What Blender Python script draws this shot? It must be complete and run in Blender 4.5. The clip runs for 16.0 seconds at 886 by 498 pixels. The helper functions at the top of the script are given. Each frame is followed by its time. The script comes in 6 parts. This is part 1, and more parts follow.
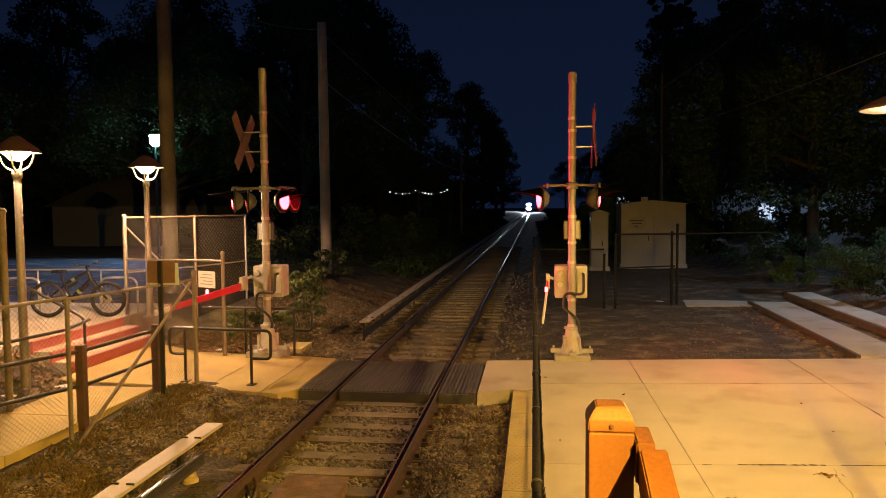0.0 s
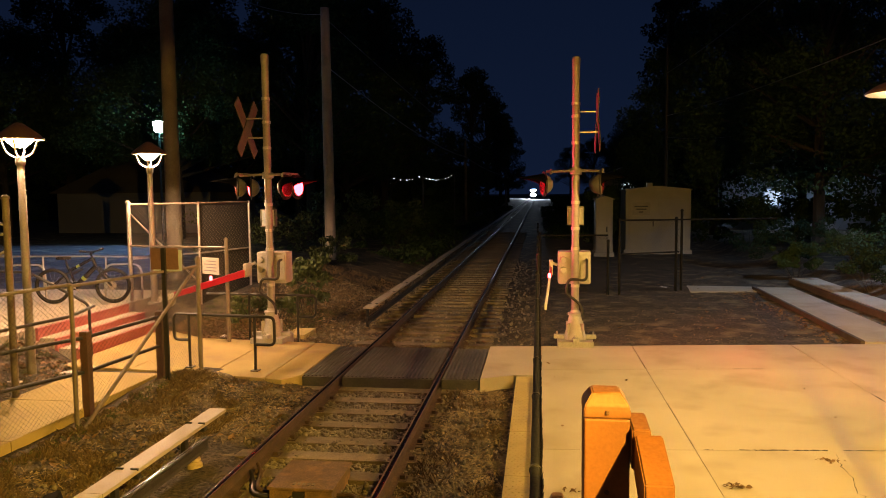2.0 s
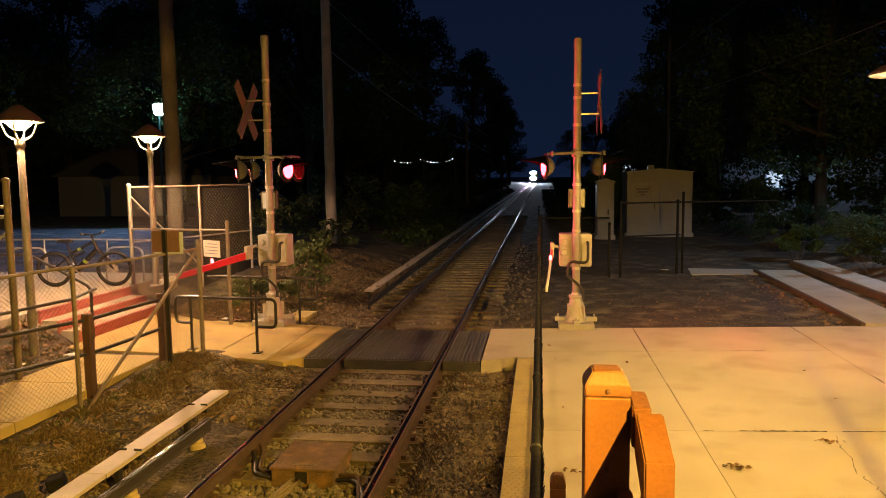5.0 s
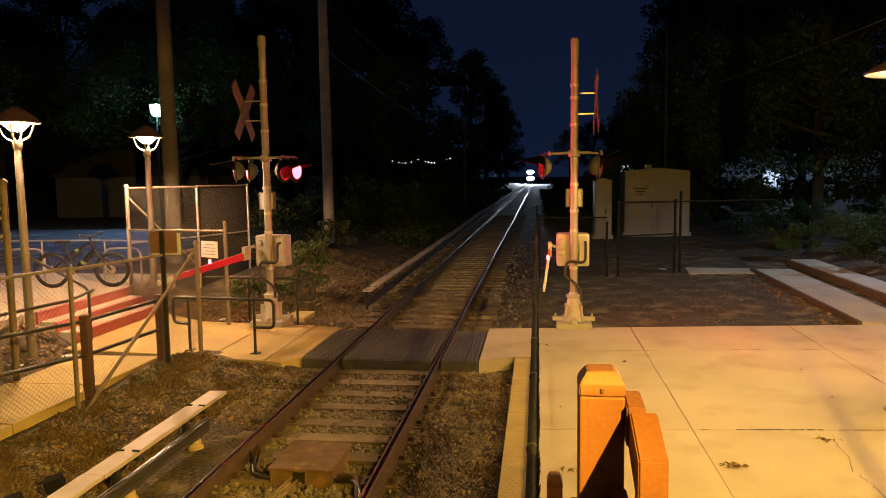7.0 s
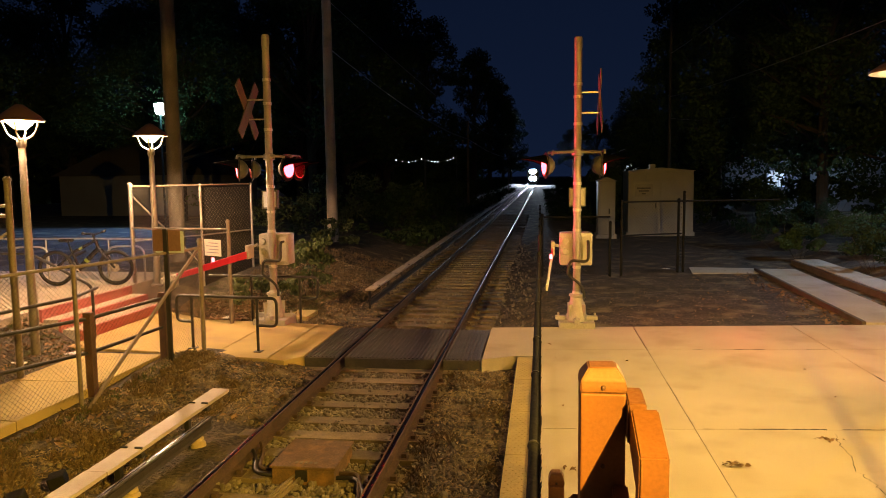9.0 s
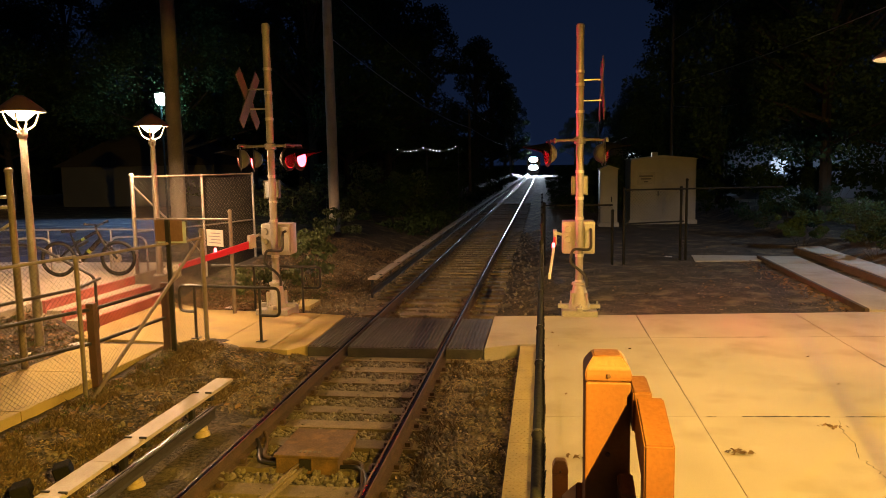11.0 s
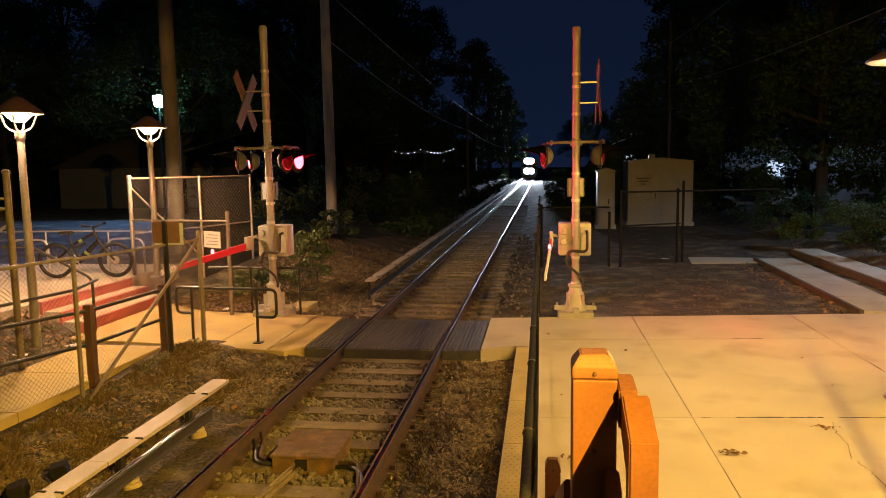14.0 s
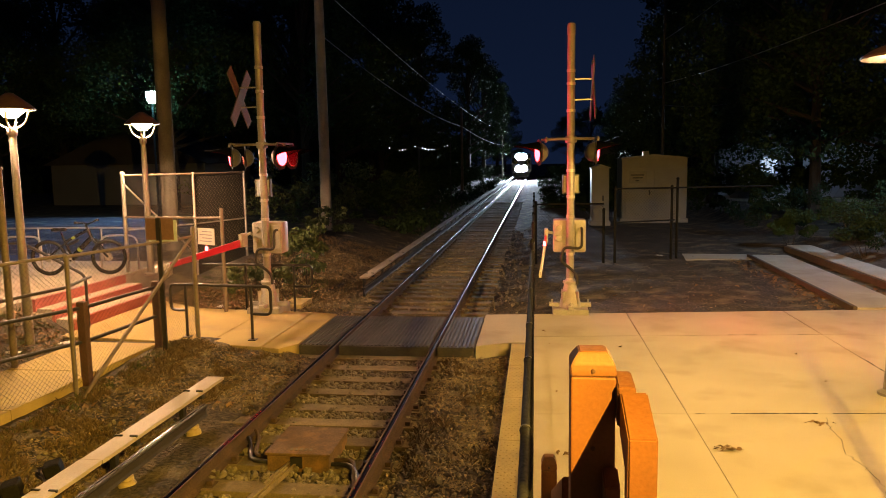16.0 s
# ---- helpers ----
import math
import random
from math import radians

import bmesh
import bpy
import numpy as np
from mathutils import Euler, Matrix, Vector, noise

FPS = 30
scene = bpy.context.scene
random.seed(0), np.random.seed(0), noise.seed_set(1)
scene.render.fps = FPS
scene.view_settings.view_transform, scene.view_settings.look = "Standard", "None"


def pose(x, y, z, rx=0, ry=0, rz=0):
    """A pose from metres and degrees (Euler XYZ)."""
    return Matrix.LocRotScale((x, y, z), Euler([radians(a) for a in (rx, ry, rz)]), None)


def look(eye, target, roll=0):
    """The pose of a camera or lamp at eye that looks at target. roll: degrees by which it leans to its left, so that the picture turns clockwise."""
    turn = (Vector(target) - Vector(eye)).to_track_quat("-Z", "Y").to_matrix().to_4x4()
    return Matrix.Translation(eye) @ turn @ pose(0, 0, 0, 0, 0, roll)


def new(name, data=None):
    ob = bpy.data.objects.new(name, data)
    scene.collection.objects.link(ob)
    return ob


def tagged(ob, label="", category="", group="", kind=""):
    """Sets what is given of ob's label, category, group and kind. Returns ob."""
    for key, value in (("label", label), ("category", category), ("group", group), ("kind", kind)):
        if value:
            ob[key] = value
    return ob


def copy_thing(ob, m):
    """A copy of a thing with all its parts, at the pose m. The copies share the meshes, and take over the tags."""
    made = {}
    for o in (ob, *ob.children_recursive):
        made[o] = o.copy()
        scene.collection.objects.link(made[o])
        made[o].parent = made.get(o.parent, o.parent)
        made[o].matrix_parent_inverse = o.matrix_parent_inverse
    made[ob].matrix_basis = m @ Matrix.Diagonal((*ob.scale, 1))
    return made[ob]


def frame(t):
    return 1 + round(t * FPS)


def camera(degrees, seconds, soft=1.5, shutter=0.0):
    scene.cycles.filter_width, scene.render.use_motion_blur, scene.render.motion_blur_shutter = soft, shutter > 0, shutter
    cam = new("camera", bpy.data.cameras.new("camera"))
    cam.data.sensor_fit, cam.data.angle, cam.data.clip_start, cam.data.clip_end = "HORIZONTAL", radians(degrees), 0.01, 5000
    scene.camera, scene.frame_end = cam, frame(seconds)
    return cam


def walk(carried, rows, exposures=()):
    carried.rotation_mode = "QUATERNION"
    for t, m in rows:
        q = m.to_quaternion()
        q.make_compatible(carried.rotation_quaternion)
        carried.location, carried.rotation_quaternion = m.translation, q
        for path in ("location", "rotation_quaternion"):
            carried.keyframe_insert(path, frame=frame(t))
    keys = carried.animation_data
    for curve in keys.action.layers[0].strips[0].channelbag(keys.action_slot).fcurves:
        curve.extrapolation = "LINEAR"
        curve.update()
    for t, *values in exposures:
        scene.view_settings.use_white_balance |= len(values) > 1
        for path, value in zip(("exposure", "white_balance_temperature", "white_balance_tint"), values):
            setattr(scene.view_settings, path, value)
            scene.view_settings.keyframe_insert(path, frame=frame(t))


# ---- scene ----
cam = camera(62.78, 16.0, 0.9)


def aim(x, y, z, left, up, lean):
    """A camera pose from its place, its turn to the left of the track, its rise and its lean."""
    a, b = radians(left), radians(up)
    way = Vector((-math.sin(a) * math.cos(b), math.cos(a) * math.cos(b), math.sin(b)))
    return look((x, y, z), Vector((x, y, z)) + way * 10, lean)


walk(cam, [(r[0], aim(*r[1:])) for r in (
    (0.0, -0.069, 0.019, 2.624, 7.12, -3.30, -0.43),
    (0.5, -0.058, 0.028, 2.625, 7.34, -3.48, -0.44),
    (1.0, -0.054, 0.023, 2.623, 7.54, -3.75, -0.44),
    (1.5, -0.045, 0.034, 2.625, 7.61, -4.07, -0.48),
    (2.0, -0.042, 0.029, 2.624, 7.51, -4.39, -0.55),
    (2.5, -0.036, 0.030, 2.624, 7.47, -4.73, -0.51),
    (3.0, -0.036, 0.021, 2.621, 7.49, -5.04, -0.48),
    (3.5, -0.044, 0.023, 2.618, 7.48, -5.33, -0.45),
    (4.0, -0.045, 0.037, 2.611, 7.57, -5.52, -0.46),
    (6.5, -0.034, 0.024, 2.613, 7.52, -5.76, -0.78),
    (7.0, -0.031, 0.023, 2.615, 7.47, -5.72, -0.76),
    (7.5, -0.025, 0.025, 2.611, 7.47, -5.66, -0.64),
    (8.0, -0.026, 0.025, 2.607, 7.48, -5.58, -0.57),
    (8.5, -0.025, 0.018, 2.605, 7.59, -5.62, -0.58),
    (9.0, -0.025, 0.022, 2.605, 7.73, -5.76, -0.65),
    (11.5, -0.032, 0.035, 2.602, 7.87, -6.68, -1.00),
    (12.0, -0.023, 0.030, 2.612, 7.74, -6.65, -1.04),
    (12.5, -0.020, 0.037, 2.606, 7.67, -6.53, -1.04),
    (13.0, -0.009, 0.024, 2.602, 7.71, -6.48, -1.04),
    (13.5, -0.003, 0.005, 2.600, 7.75, -6.43, -0.93),
    (14.0, -0.000, 0.000, 2.600, 7.76, -6.45, -0.90),
    (14.5, -0.012, 0.010, 2.601, 7.68, -6.53, -0.85),
    (15.0, -0.005, 0.021, 2.603, 7.62, -6.59, -0.92),
    (15.5, -0.009, 0.016, 2.599, 7.47, -6.66, -0.86),
    (16.0, -0.013, 0.010, 2.600, 7.30, -6.72, -0.88),
)])

# ---- night sky, street lamps ----
world = bpy.data.worlds.new("night_sky")
scene.world = world
world.use_nodes = True
wn = world.node_tree
bg = wn.nodes["Background"]
coord, sep, ramp = wn.nodes.new("ShaderNodeTexCoord"), wn.nodes.new("ShaderNodeSeparateXYZ"), wn.nodes.new("ShaderNodeValToRGB")
wn.links.new(coord.outputs["Generated"], sep.inputs[0])
wn.links.new(sep.outputs["Z"], ramp.inputs[0])
wn.links.new(ramp.outputs[0], bg.inputs["Color"])
ramp.color_ramp.elements[0].position, ramp.color_ramp.elements[0].color = 0.0, (0.0062, 0.0125, 0.0360, 1)
ramp.color_ramp.elements[1].position, ramp.color_ramp.elements[1].color = 0.5, (0.0028, 0.0058, 0.0180, 1)
bg.inputs["Strength"].default_value = 0.8

SODIUM = (1.0, 0.565, 0.060)
PATH_LAMP = (1.0, 0.56, 0.15)
COLD = (0.50, 0.70, 1.0)
WARM = (1.0, 0.565, 0.30)


def bulb(name, at, watts, colour, radius=0.08, cone=0.0, blend=0.15, tilt=0):
    """A lamp bulb; cone: degrees of the downward cone that its hood lets out."""
    data = bpy.data.lights.new(name, "SPOT" if cone else "POINT")
    data.energy, data.color, data.shadow_soft_size = watts, colour, radius
    if cone:
        data.spot_size, data.spot_blend = radians(cone), blend
    ob = new(name, data)
    ob.matrix_basis = pose(*at, tilt, 0, 0)
    return ob


# platform lamps (one behind the camera, one at the path), plaza lamps, a cold lamp over the car park
bulb("platform_light", (1.54, -0.1, 3.75), 4150, SODIUM, 0.015, 176, 0.04, 11.5)
bulb("path_light", (3.86, 8.3, 3.44), 3300, PATH_LAMP, 0.08, 172)
bulb("plaza_light", (-7.56, 13.4, 3.26), 2250, WARM, 0.08, 172)
bulb("plaza_light", (-7.40, 9.62, 3.26), 1400, WARM, 0.16, 172)
bulb("car_park_light", (-14.2, 26.1, 4.8), 2300, (0.20, 0.42, 1.0), 0.12, 112, 0.4).matrix_basis = look((-14.2, 26.1, 4.8), (-17.2, 21.5, 0.4))
bulb("lantern_light", (-14.2, 26.1, 5.0), 60, (0.20, 0.66, 0.72), 0.12)
# a cold street lamp past the garden shrubs
bulb("street_light", (12.0, 18.6, 5.45), 2300, COLD, 0.12, 160, 0.3)
# the focused red beams that the two crossing signals throw across the track and out along the path
for at, to, watts in (((-3.7, 12.2, 2.66), (0.7, 12.55, 2.9), 1500), ((-0.5, 12.3, 2.4), (-5.4, 12.2, 2.3), 300), ((1.55, 12.35, 2.70), (5.0, 11.2, 0.3), 170), ((-5.85, 12.1, 2.70), (-8.4, 11.8, 0.4), 95)):
    beam = bulb("signal_beam", at, watts, (1.0, 0.03, 0.09), 0.09, 75, 0.6)
    beam.matrix_basis = look(at, to)

# ---- materials ----


def material(name, c1, c2=None, rough=0.6, metal=0.0, scale=4.0, fine=60.0, bump=0.25, island=0.0, glow=None, power=0.0, stain=None, stain_amount=0.4, depth=0.006, spec=0.5, grit=0.6, dark=0.62):
    """Two tones mixed by a broad and a fine noise, with fine relief; stain: a third tone in blotches; island: tone change from piece to piece."""
    m = bpy.data.materials.new(name)
    m.use_nodes = True
    nt = m.node_tree
    p = nt.nodes["Principled BSDF"]
    p.inputs["Roughness"].default_value, p.inputs["Metallic"].default_value = rough, metal
    p.inputs["Specular IOR Level"].default_value = spec
    c2 = c2 or [v * 0.75 for v in c1]
    tc = nt.nodes.new("ShaderNodeNewGeometry")

    def noise_at(s, detail=3):
        n = nt.nodes.new("ShaderNodeTexNoise")
        n.inputs["Scale"].default_value, n.inputs["Detail"].default_value = s, detail
        nt.links.new(tc.outputs["Position"], n.inputs["Vector"])
        return n.outputs["Fac"]

    def mix(fac, a, b):
        n = nt.nodes.new("ShaderNodeMix")
        n.data_type = "RGBA"
        nt.links.new(fac, n.inputs[0])
        for sock, v in ((n.inputs[6], a), (n.inputs[7], b)):
            if isinstance(v, (tuple, list)):
                sock.default_value = (*v, 1)
            else:
                nt.links.new(v, sock)
        return n.outputs[2]

    def steep(fac, lo, hi, top=1.0):
        n = nt.nodes.new("ShaderNodeMapRange")
        n.inputs[1].default_value, n.inputs[2].default_value, n.inputs[4].default_value = lo, hi, top
        nt.links.new(fac, n.inputs[0])
        return n.outputs[0]

    broad, grain = noise_at(scale, 4), noise_at(fine, 4)
    colour = mix(steep(broad, 0.3, 0.7), c1, c2)
    colour = mix(steep(grain, 0.35, 0.75, grit), colour, [v * dark for v in c2])
    if stain:
        colour = mix(steep(noise_at(scale * 0.6 + 0.7, 6), 0.52, 0.68, stain_amount), colour, stain)
    if island:
        info = nt.nodes.new("ShaderNodeObjectInfo")
        add = nt.nodes.new("ShaderNodeMath")
        nt.links.new(info.outputs["Random"], add.inputs[0])
        nt.links.new(tc.outputs["Random Per Island"], add.inputs[1])
        frac = nt.nodes.new("ShaderNodeMath")
        frac.operation = "FRACT"
        nt.links.new(add.outputs[0], frac.inputs[0])
        colour = mix(steep(frac.outputs[0], 0, 1, island), colour, [v * 0.3 for v in c1])
    nt.links.new(colour, p.inputs["Base Color"])
    r = steep(grain, 0.2, 0.8, 1.0)
    n = nt.nodes.new("ShaderNodeMapRange")
    n.inputs[3].default_value, n.inputs[4].default_value = max(rough - 0.12, 0.03), min(rough + 0.12, 1)
    nt.links.new(r, n.inputs[0])
    nt.links.new(n.outputs[0], p.inputs["Roughness"])
    if bump:
        b = nt.nodes.new("ShaderNodeBump")
        b.inputs["Strength"].default_value, b.inputs["Distance"].default_value = bump, depth
        nt.links.new(grain, b.inputs["Height"])
        nt.links.new(b.outputs[0], p.inputs["Normal"])
    if glow:
        p.inputs["Emission Color"].default_value, p.inputs["Emission Strength"].default_value = (*glow, 1), power
    return m


DIRT = material("dry_dirt", (0.105, 0.082, 0.056), (0.048, 0.038, 0.028), 0.95, scale=1.9, fine=24, bump=1.0, stain=(0.23, 0.185, 0.105), stain_amount=0.65, depth=0.05, grit=1.0, dark=0.18)
ROCK = material("ballast_stone", (0.31, 0.265, 0.195), (0.13, 0.11, 0.083), 0.9, scale=9, island=0.97, bump=0.5)
CONCRETE = material("pavement_concrete", (0.49, 0.44, 0.345), (0.40, 0.355, 0.27), 0.85, scale=0.9, fine=90, bump=0.3, stain=(0.29, 0.25, 0.175), stain_amount=0.65, island=0.12)
KERB = material("kerb_concrete", (0.40, 0.38, 0.34), (0.28, 0.26, 0.23), 0.9, scale=3, bump=0.4, stain=(0.16, 0.15, 0.12))
TACTILE = material("yellow_edge_strip", (0.46, 0.37, 0.15), (0.36, 0.29, 0.115), 0.8, scale=3, stain=(0.22, 0.19, 0.11))
RAIL_SIDE = material("rusty_rail_web", (0.085, 0.048, 0.028), (0.05, 0.031, 0.02), 0.9, metal=0.0, scale=6, bump=0.4)
RAIL_TOP = material("polished_rail_head", (0.17, 0.145, 0.13), (0.13, 0.11, 0.10), 0.2, metal=1.0, scale=20, bump=0)
TIE = material("old_timber_sleeper", (0.25, 0.195, 0.115), (0.12, 0.095, 0.06), 0.9, scale=5, fine=70, bump=1.0, island=0.65, stain=(0.08, 0.06, 0.04), stain_amount=0.6)
BOARD = material("weathered_cover_board", (0.43, 0.375, 0.335), (0.36, 0.31, 0.275), 0.55, scale=3, fine=130, bump=0.3, stain=(0.33, 0.28, 0.2), stain_amount=0.5)
RUBBER = material("black_rubber_panel", (0.10, 0.095, 0.09), (0.058, 0.055, 0.052), 0.6, scale=3, bump=0.4)
STEEL = material("galvanized_steel", (0.50, 0.48, 0.45), (0.40, 0.38, 0.36), 0.45, metal=0.65, scale=5, bump=0.12, stain=(0.32, 0.24, 0.17), stain_amount=0.4)
ALU = material("painted_aluminium", (0.31, 0.29, 0.27), (0.24, 0.225, 0.21), 0.48, metal=0.3, scale=4, bump=0.15, stain=(0.2, 0.17, 0.13), stain_amount=0.4)
BLACK = material("black_painted_steel", (0.022, 0.021, 0.020), (0.013, 0.013, 0.012), 0.5, metal=0.0, scale=6, bump=0.15)
DARKWIRE = material("black_vinyl_wire", (0.018, 0.018, 0.018), (0.012, 0.012, 0.012), 0.35, bump=0)
WIRE = material("zinc_wire", (0.095, 0.082, 0.066), (0.06, 0.052, 0.042), 0.6, metal=0.3, bump=0)
POLE_WOOD = material("utility_pole_wood", (0.17, 0.145, 0.115), (0.105, 0.09, 0.07), 0.9, scale=2, fine=45, bump=0.6, stain=(0.07, 0.058, 0.045))
ORANGE = material("orange_brown_painted_timber", (0.205, 0.080, 0.025), (0.175, 0.067, 0.022), 0.55, scale=5, fine=80, bump=0.16, stain=(0.13, 0.052, 0.02), stain_amount=0.45, grit=0.4)
BROWN = material("rust_brown_post", (0.14, 0.065, 0.038), (0.09, 0.045, 0.03), 0.7, scale=6, bump=0.3)
RAILING = material("dark_railing_paint", (0.036, 0.034, 0.030), (0.024, 0.022, 0.02), 0.35, scale=6, bump=0.15)
DARK_STEEL = material("dark_contact_steel", (0.035, 0.03, 0.027), (0.022, 0.019, 0.017), 0.65, metal=0.0, scale=6, bump=0.2)
OLD_STEEL = material("weathered_fence_steel", (0.24, 0.20, 0.155), (0.17, 0.14, 0.11), 0.6, metal=0.3, scale=7, bump=0.3, stain=(0.13, 0.08, 0.05), stain_amount=0.5)
MATTE_BLACK = material("matte_black_visor", (0.0032, 0.003, 0.003), (0.0025, 0.0025, 0.0025), 0.85, bump=0, spec=0.03)
HEAD = material("grey_lamp_casing", (0.17, 0.16, 0.145), (0.12, 0.115, 0.105), 0.55, metal=0.2, scale=8, bump=0.1)
FENCE_BLACK = material("dull_black_fence_coating", (0.020, 0.019, 0.018), (0.012, 0.012, 0.011), 0.85, scale=9, bump=0.4, spec=0.12)

# ---- mesh helpers ----


def finish(name, bm, mat, parent=None, label="", smooth=False):
    me = bpy.data.meshes.new(name)
    bm.normal_update()
    bm.to_mesh(me)
    bm.free()
    for m in (mat if isinstance(mat, (list, tuple)) else [mat]):
        me.materials.append(m)
    if smooth:
        me.shade_smooth()
        me.set_sharp_from_angle(angle=radians(38))
    ob = new(name, me)
    if parent:
        ob.parent = parent
    if label:
        ob["label"] = label
    return ob


def part(name, bm, mat, parent, label="", smooth=False):
    """Links a bmesh as one mesh object under a thing or a part."""
    return finish(name, bm, mat, parent, label, smooth)


def thing(name, at, label, category, group="", kind="", turn=0):
    ob = new(name)
    ob.empty_display_size = 0.1
    ob.matrix_basis = pose(*at, 0, 0, turn)
    return tagged(ob, label, category, group, kind)


def box(bm, lo, hi, bevel=0.0, m=None, mat=0):
    r = bmesh.ops.create_cube(bm, size=1.0)
    vs = r["verts"]
    for v in vs:
        for i in range(3):
            v.co[i] = (lo[i] + hi[i]) / 2 + v.co[i] * (hi[i] - lo[i])
    if m is not None:
        bmesh.ops.transform(bm, matrix=m, verts=vs)
    fs = {f for v in vs for f in v.link_faces}
    for f in fs:
        f.material_index = mat
    if bevel:
        es = list({e for v in vs for e in v.link_edges})
        bmesh.ops.bevel(bm, geom=es, offset=bevel, segments=2, affect="EDGES", profile=0.6)
    return bm


def rod(bm, a, b, r0, r1=None, seg=10, caps=True, mat=0):
    """A round or tapered bar from a to b."""
    a, b = Vector(a), Vector(b)
    r1 = r0 if r1 is None else r1
    d = (b - a).normalized()
    u = d.orthogonal().normalized()
    w = d.cross(u)
    ring = [[bm.verts.new(p + (u * math.cos(k) + w * math.sin(k)) * r) for k in (2 * math.pi * i / seg for i in range(seg))] for p, r in ((a, r0), (b, r1))]
    for i in range(seg):
        f = bm.faces.new((ring[0][i], ring[0][(i + 1) % seg], ring[1][(i + 1) % seg], ring[1][i]))
        f.material_index = mat
    if caps:
        bm.faces.new(ring[0][::-1]).material_index = mat
        bm.faces.new(ring[1]).material_index = mat
    return bm


def pipe(bm, pts, r, seg=8, mat=0):
    """A bent tube through the points."""
    pts = [Vector(p) for p in pts]
    up, rings = None, []
    for i, p in enumerate(pts):
        d = (pts[min(i + 1, len(pts) - 1)] - pts[max(i - 1, 0)]).normalized()
        up = d.orthogonal().normalized() if up is None else (up - d * up.dot(d)).normalized()
        w = d.cross(up)
        rings.append([bm.verts.new(p + (up * math.cos(k) + w * math.sin(k)) * r) for k in (2 * math.pi * j / seg for j in range(seg))])
    for a, b in zip(rings, rings[1:]):
        for j in range(seg):
            bm.faces.new((a[j], a[(j + 1) % seg], b[(j + 1) % seg], b[j])).material_index = mat
    bm.faces.new(rings[0][::-1]).material_index = mat
    bm.faces.new(rings[-1]).material_index = mat
    return bm


def bend(pts, r=0.1, n=5):
    """Rounds the inner corners of a line of points."""
    pts = [Vector(p) for p in pts]
    out = [pts[0]]
    for a, b, c in zip(pts, pts[1:], pts[2:]):
        s, e = b + (a - b).normalized() * r, b + (c - b).normalized() * r
        for i in range(n + 1):
            k = i / n
            out.append(s * (1 - k) ** 2 + b * 2 * k * (1 - k) + e * k ** 2)
    return out + [pts[-1]]


def lathe(bm, profile, at=(0, 0, 0), seg=20, mat=0):
    """A turned shape: profile rows of (radius, height)."""
    rings = []
    for r, z in profile:
        rings.append([bm.verts.new((at[0] + r * math.cos(2 * math.pi * i / seg), at[1] + r * math.sin(2 * math.pi * i / seg), at[2] + z)) for i in range(seg)])
    for a, b in zip(rings, rings[1:]):
        for i in range(seg):
            bm.faces.new((a[i], a[(i + 1) % seg], b[(i + 1) % seg], b[i])).material_index = mat
    return bm


def extrude_shape(bm, outline, axis_from, axis_to, mat=0):
    """A prism: the outline's points (u, v) lie across the y axis as x, z, from y0 to y1."""
    a = [bm.verts.new((u, axis_from, v)) for u, v in outline]
    b = [bm.verts.new((u, axis_to, v)) for u, v in outline]
    n = len(a)
    fs = [bm.faces.new((a[i], b[i], b[(i + 1) % n], a[(i + 1) % n])) for i in range(n)]
    fs += [bm.faces.new(a), bm.faces.new(b[::-1])]
    for f in fs:
        f.material_index = mat
    return fs


def chain_link(width, height, pitch=0.062, r=0.0016, both=True):
    """Diamond wire netting in the x-z plane from (0, 0) to (width, height): thin three-sided wires, clipped to the panel."""
    bm = bmesh.new()
    for way in (1, -1):
        c = -height
        while c < width:
            x0, x1 = max(0, c), min(width, c + height)
            if x1 - x0 > 0.01:
                z0, z1 = x0 - c, x1 - c
                if way < 0:
                    z0, z1 = height - z0, height - z1
                rod(bm, (x0, 0.0015 * way, z0), (x1, 0.0015 * way, z1), r, seg=3, caps=False)
            c += pitch
    return bm

# ---- ground ----
RAIL_L, RAIL_R, TRACK = -2.925, -1.455, -2.19


def ease(a, b, v):
    k = min(max((v - a) / (b - a), 0), 1)
    return k * k * (3 - 2 * k)


def ground_height(x, y):
    z = -0.20
    z += 0.13 * ease(-4.1, -5.0, x)                                    # verge beside the fence
    z += 0.14 * ease(-0.9, 0.2, x) * ease(11.6, 12.6, y)               # lot behind the platform
    z += 0.10 * ease(-4.3, -6.5, x) * ease(12.0, 16.0, y) + 0.40 * ease(-4.5, -6.8, x) * ease(13.6, 17.5, y)
    z += 0.25 * ease(-8, -14, x) * ease(16, 22, y)
    z += 0.30 * ease(7.7, 9.0, x) * ease(12, 16, y)
    if y < 10.1:
        z += 0.05 * ease(-1.40, -1.15, x) + 0.065 * ease(-3.02, -3.25, x)       # dirt over the sleeper ends
    if x > 0.0 and y < 12.4:
        z = -0.25
    if x < -5.2 and y < 12.8:
        z = min(z, -0.12)
    if x < -7.8 and y < 14:
        z = -0.25
    if x < -7.0 and y < 10.74:
        z = -0.12 + 0.46 * ease(-7.1, -8.3, x)                          # bank below the plaza
    if y < 10.4:
        z += 0.08 * ease(-3.3, -3.8, x) * ease(8.4, 9.5, y)
    near = ease(60, 20, y)
    z += near * (0.035 * noise.noise((x * 1.1, y * 1.1, 0)) + 0.018 * noise.noise((x * 4.3, y * 4.3, 3)) + 0.010 * noise.noise((x * 11, y * 11, 5)))
    return z


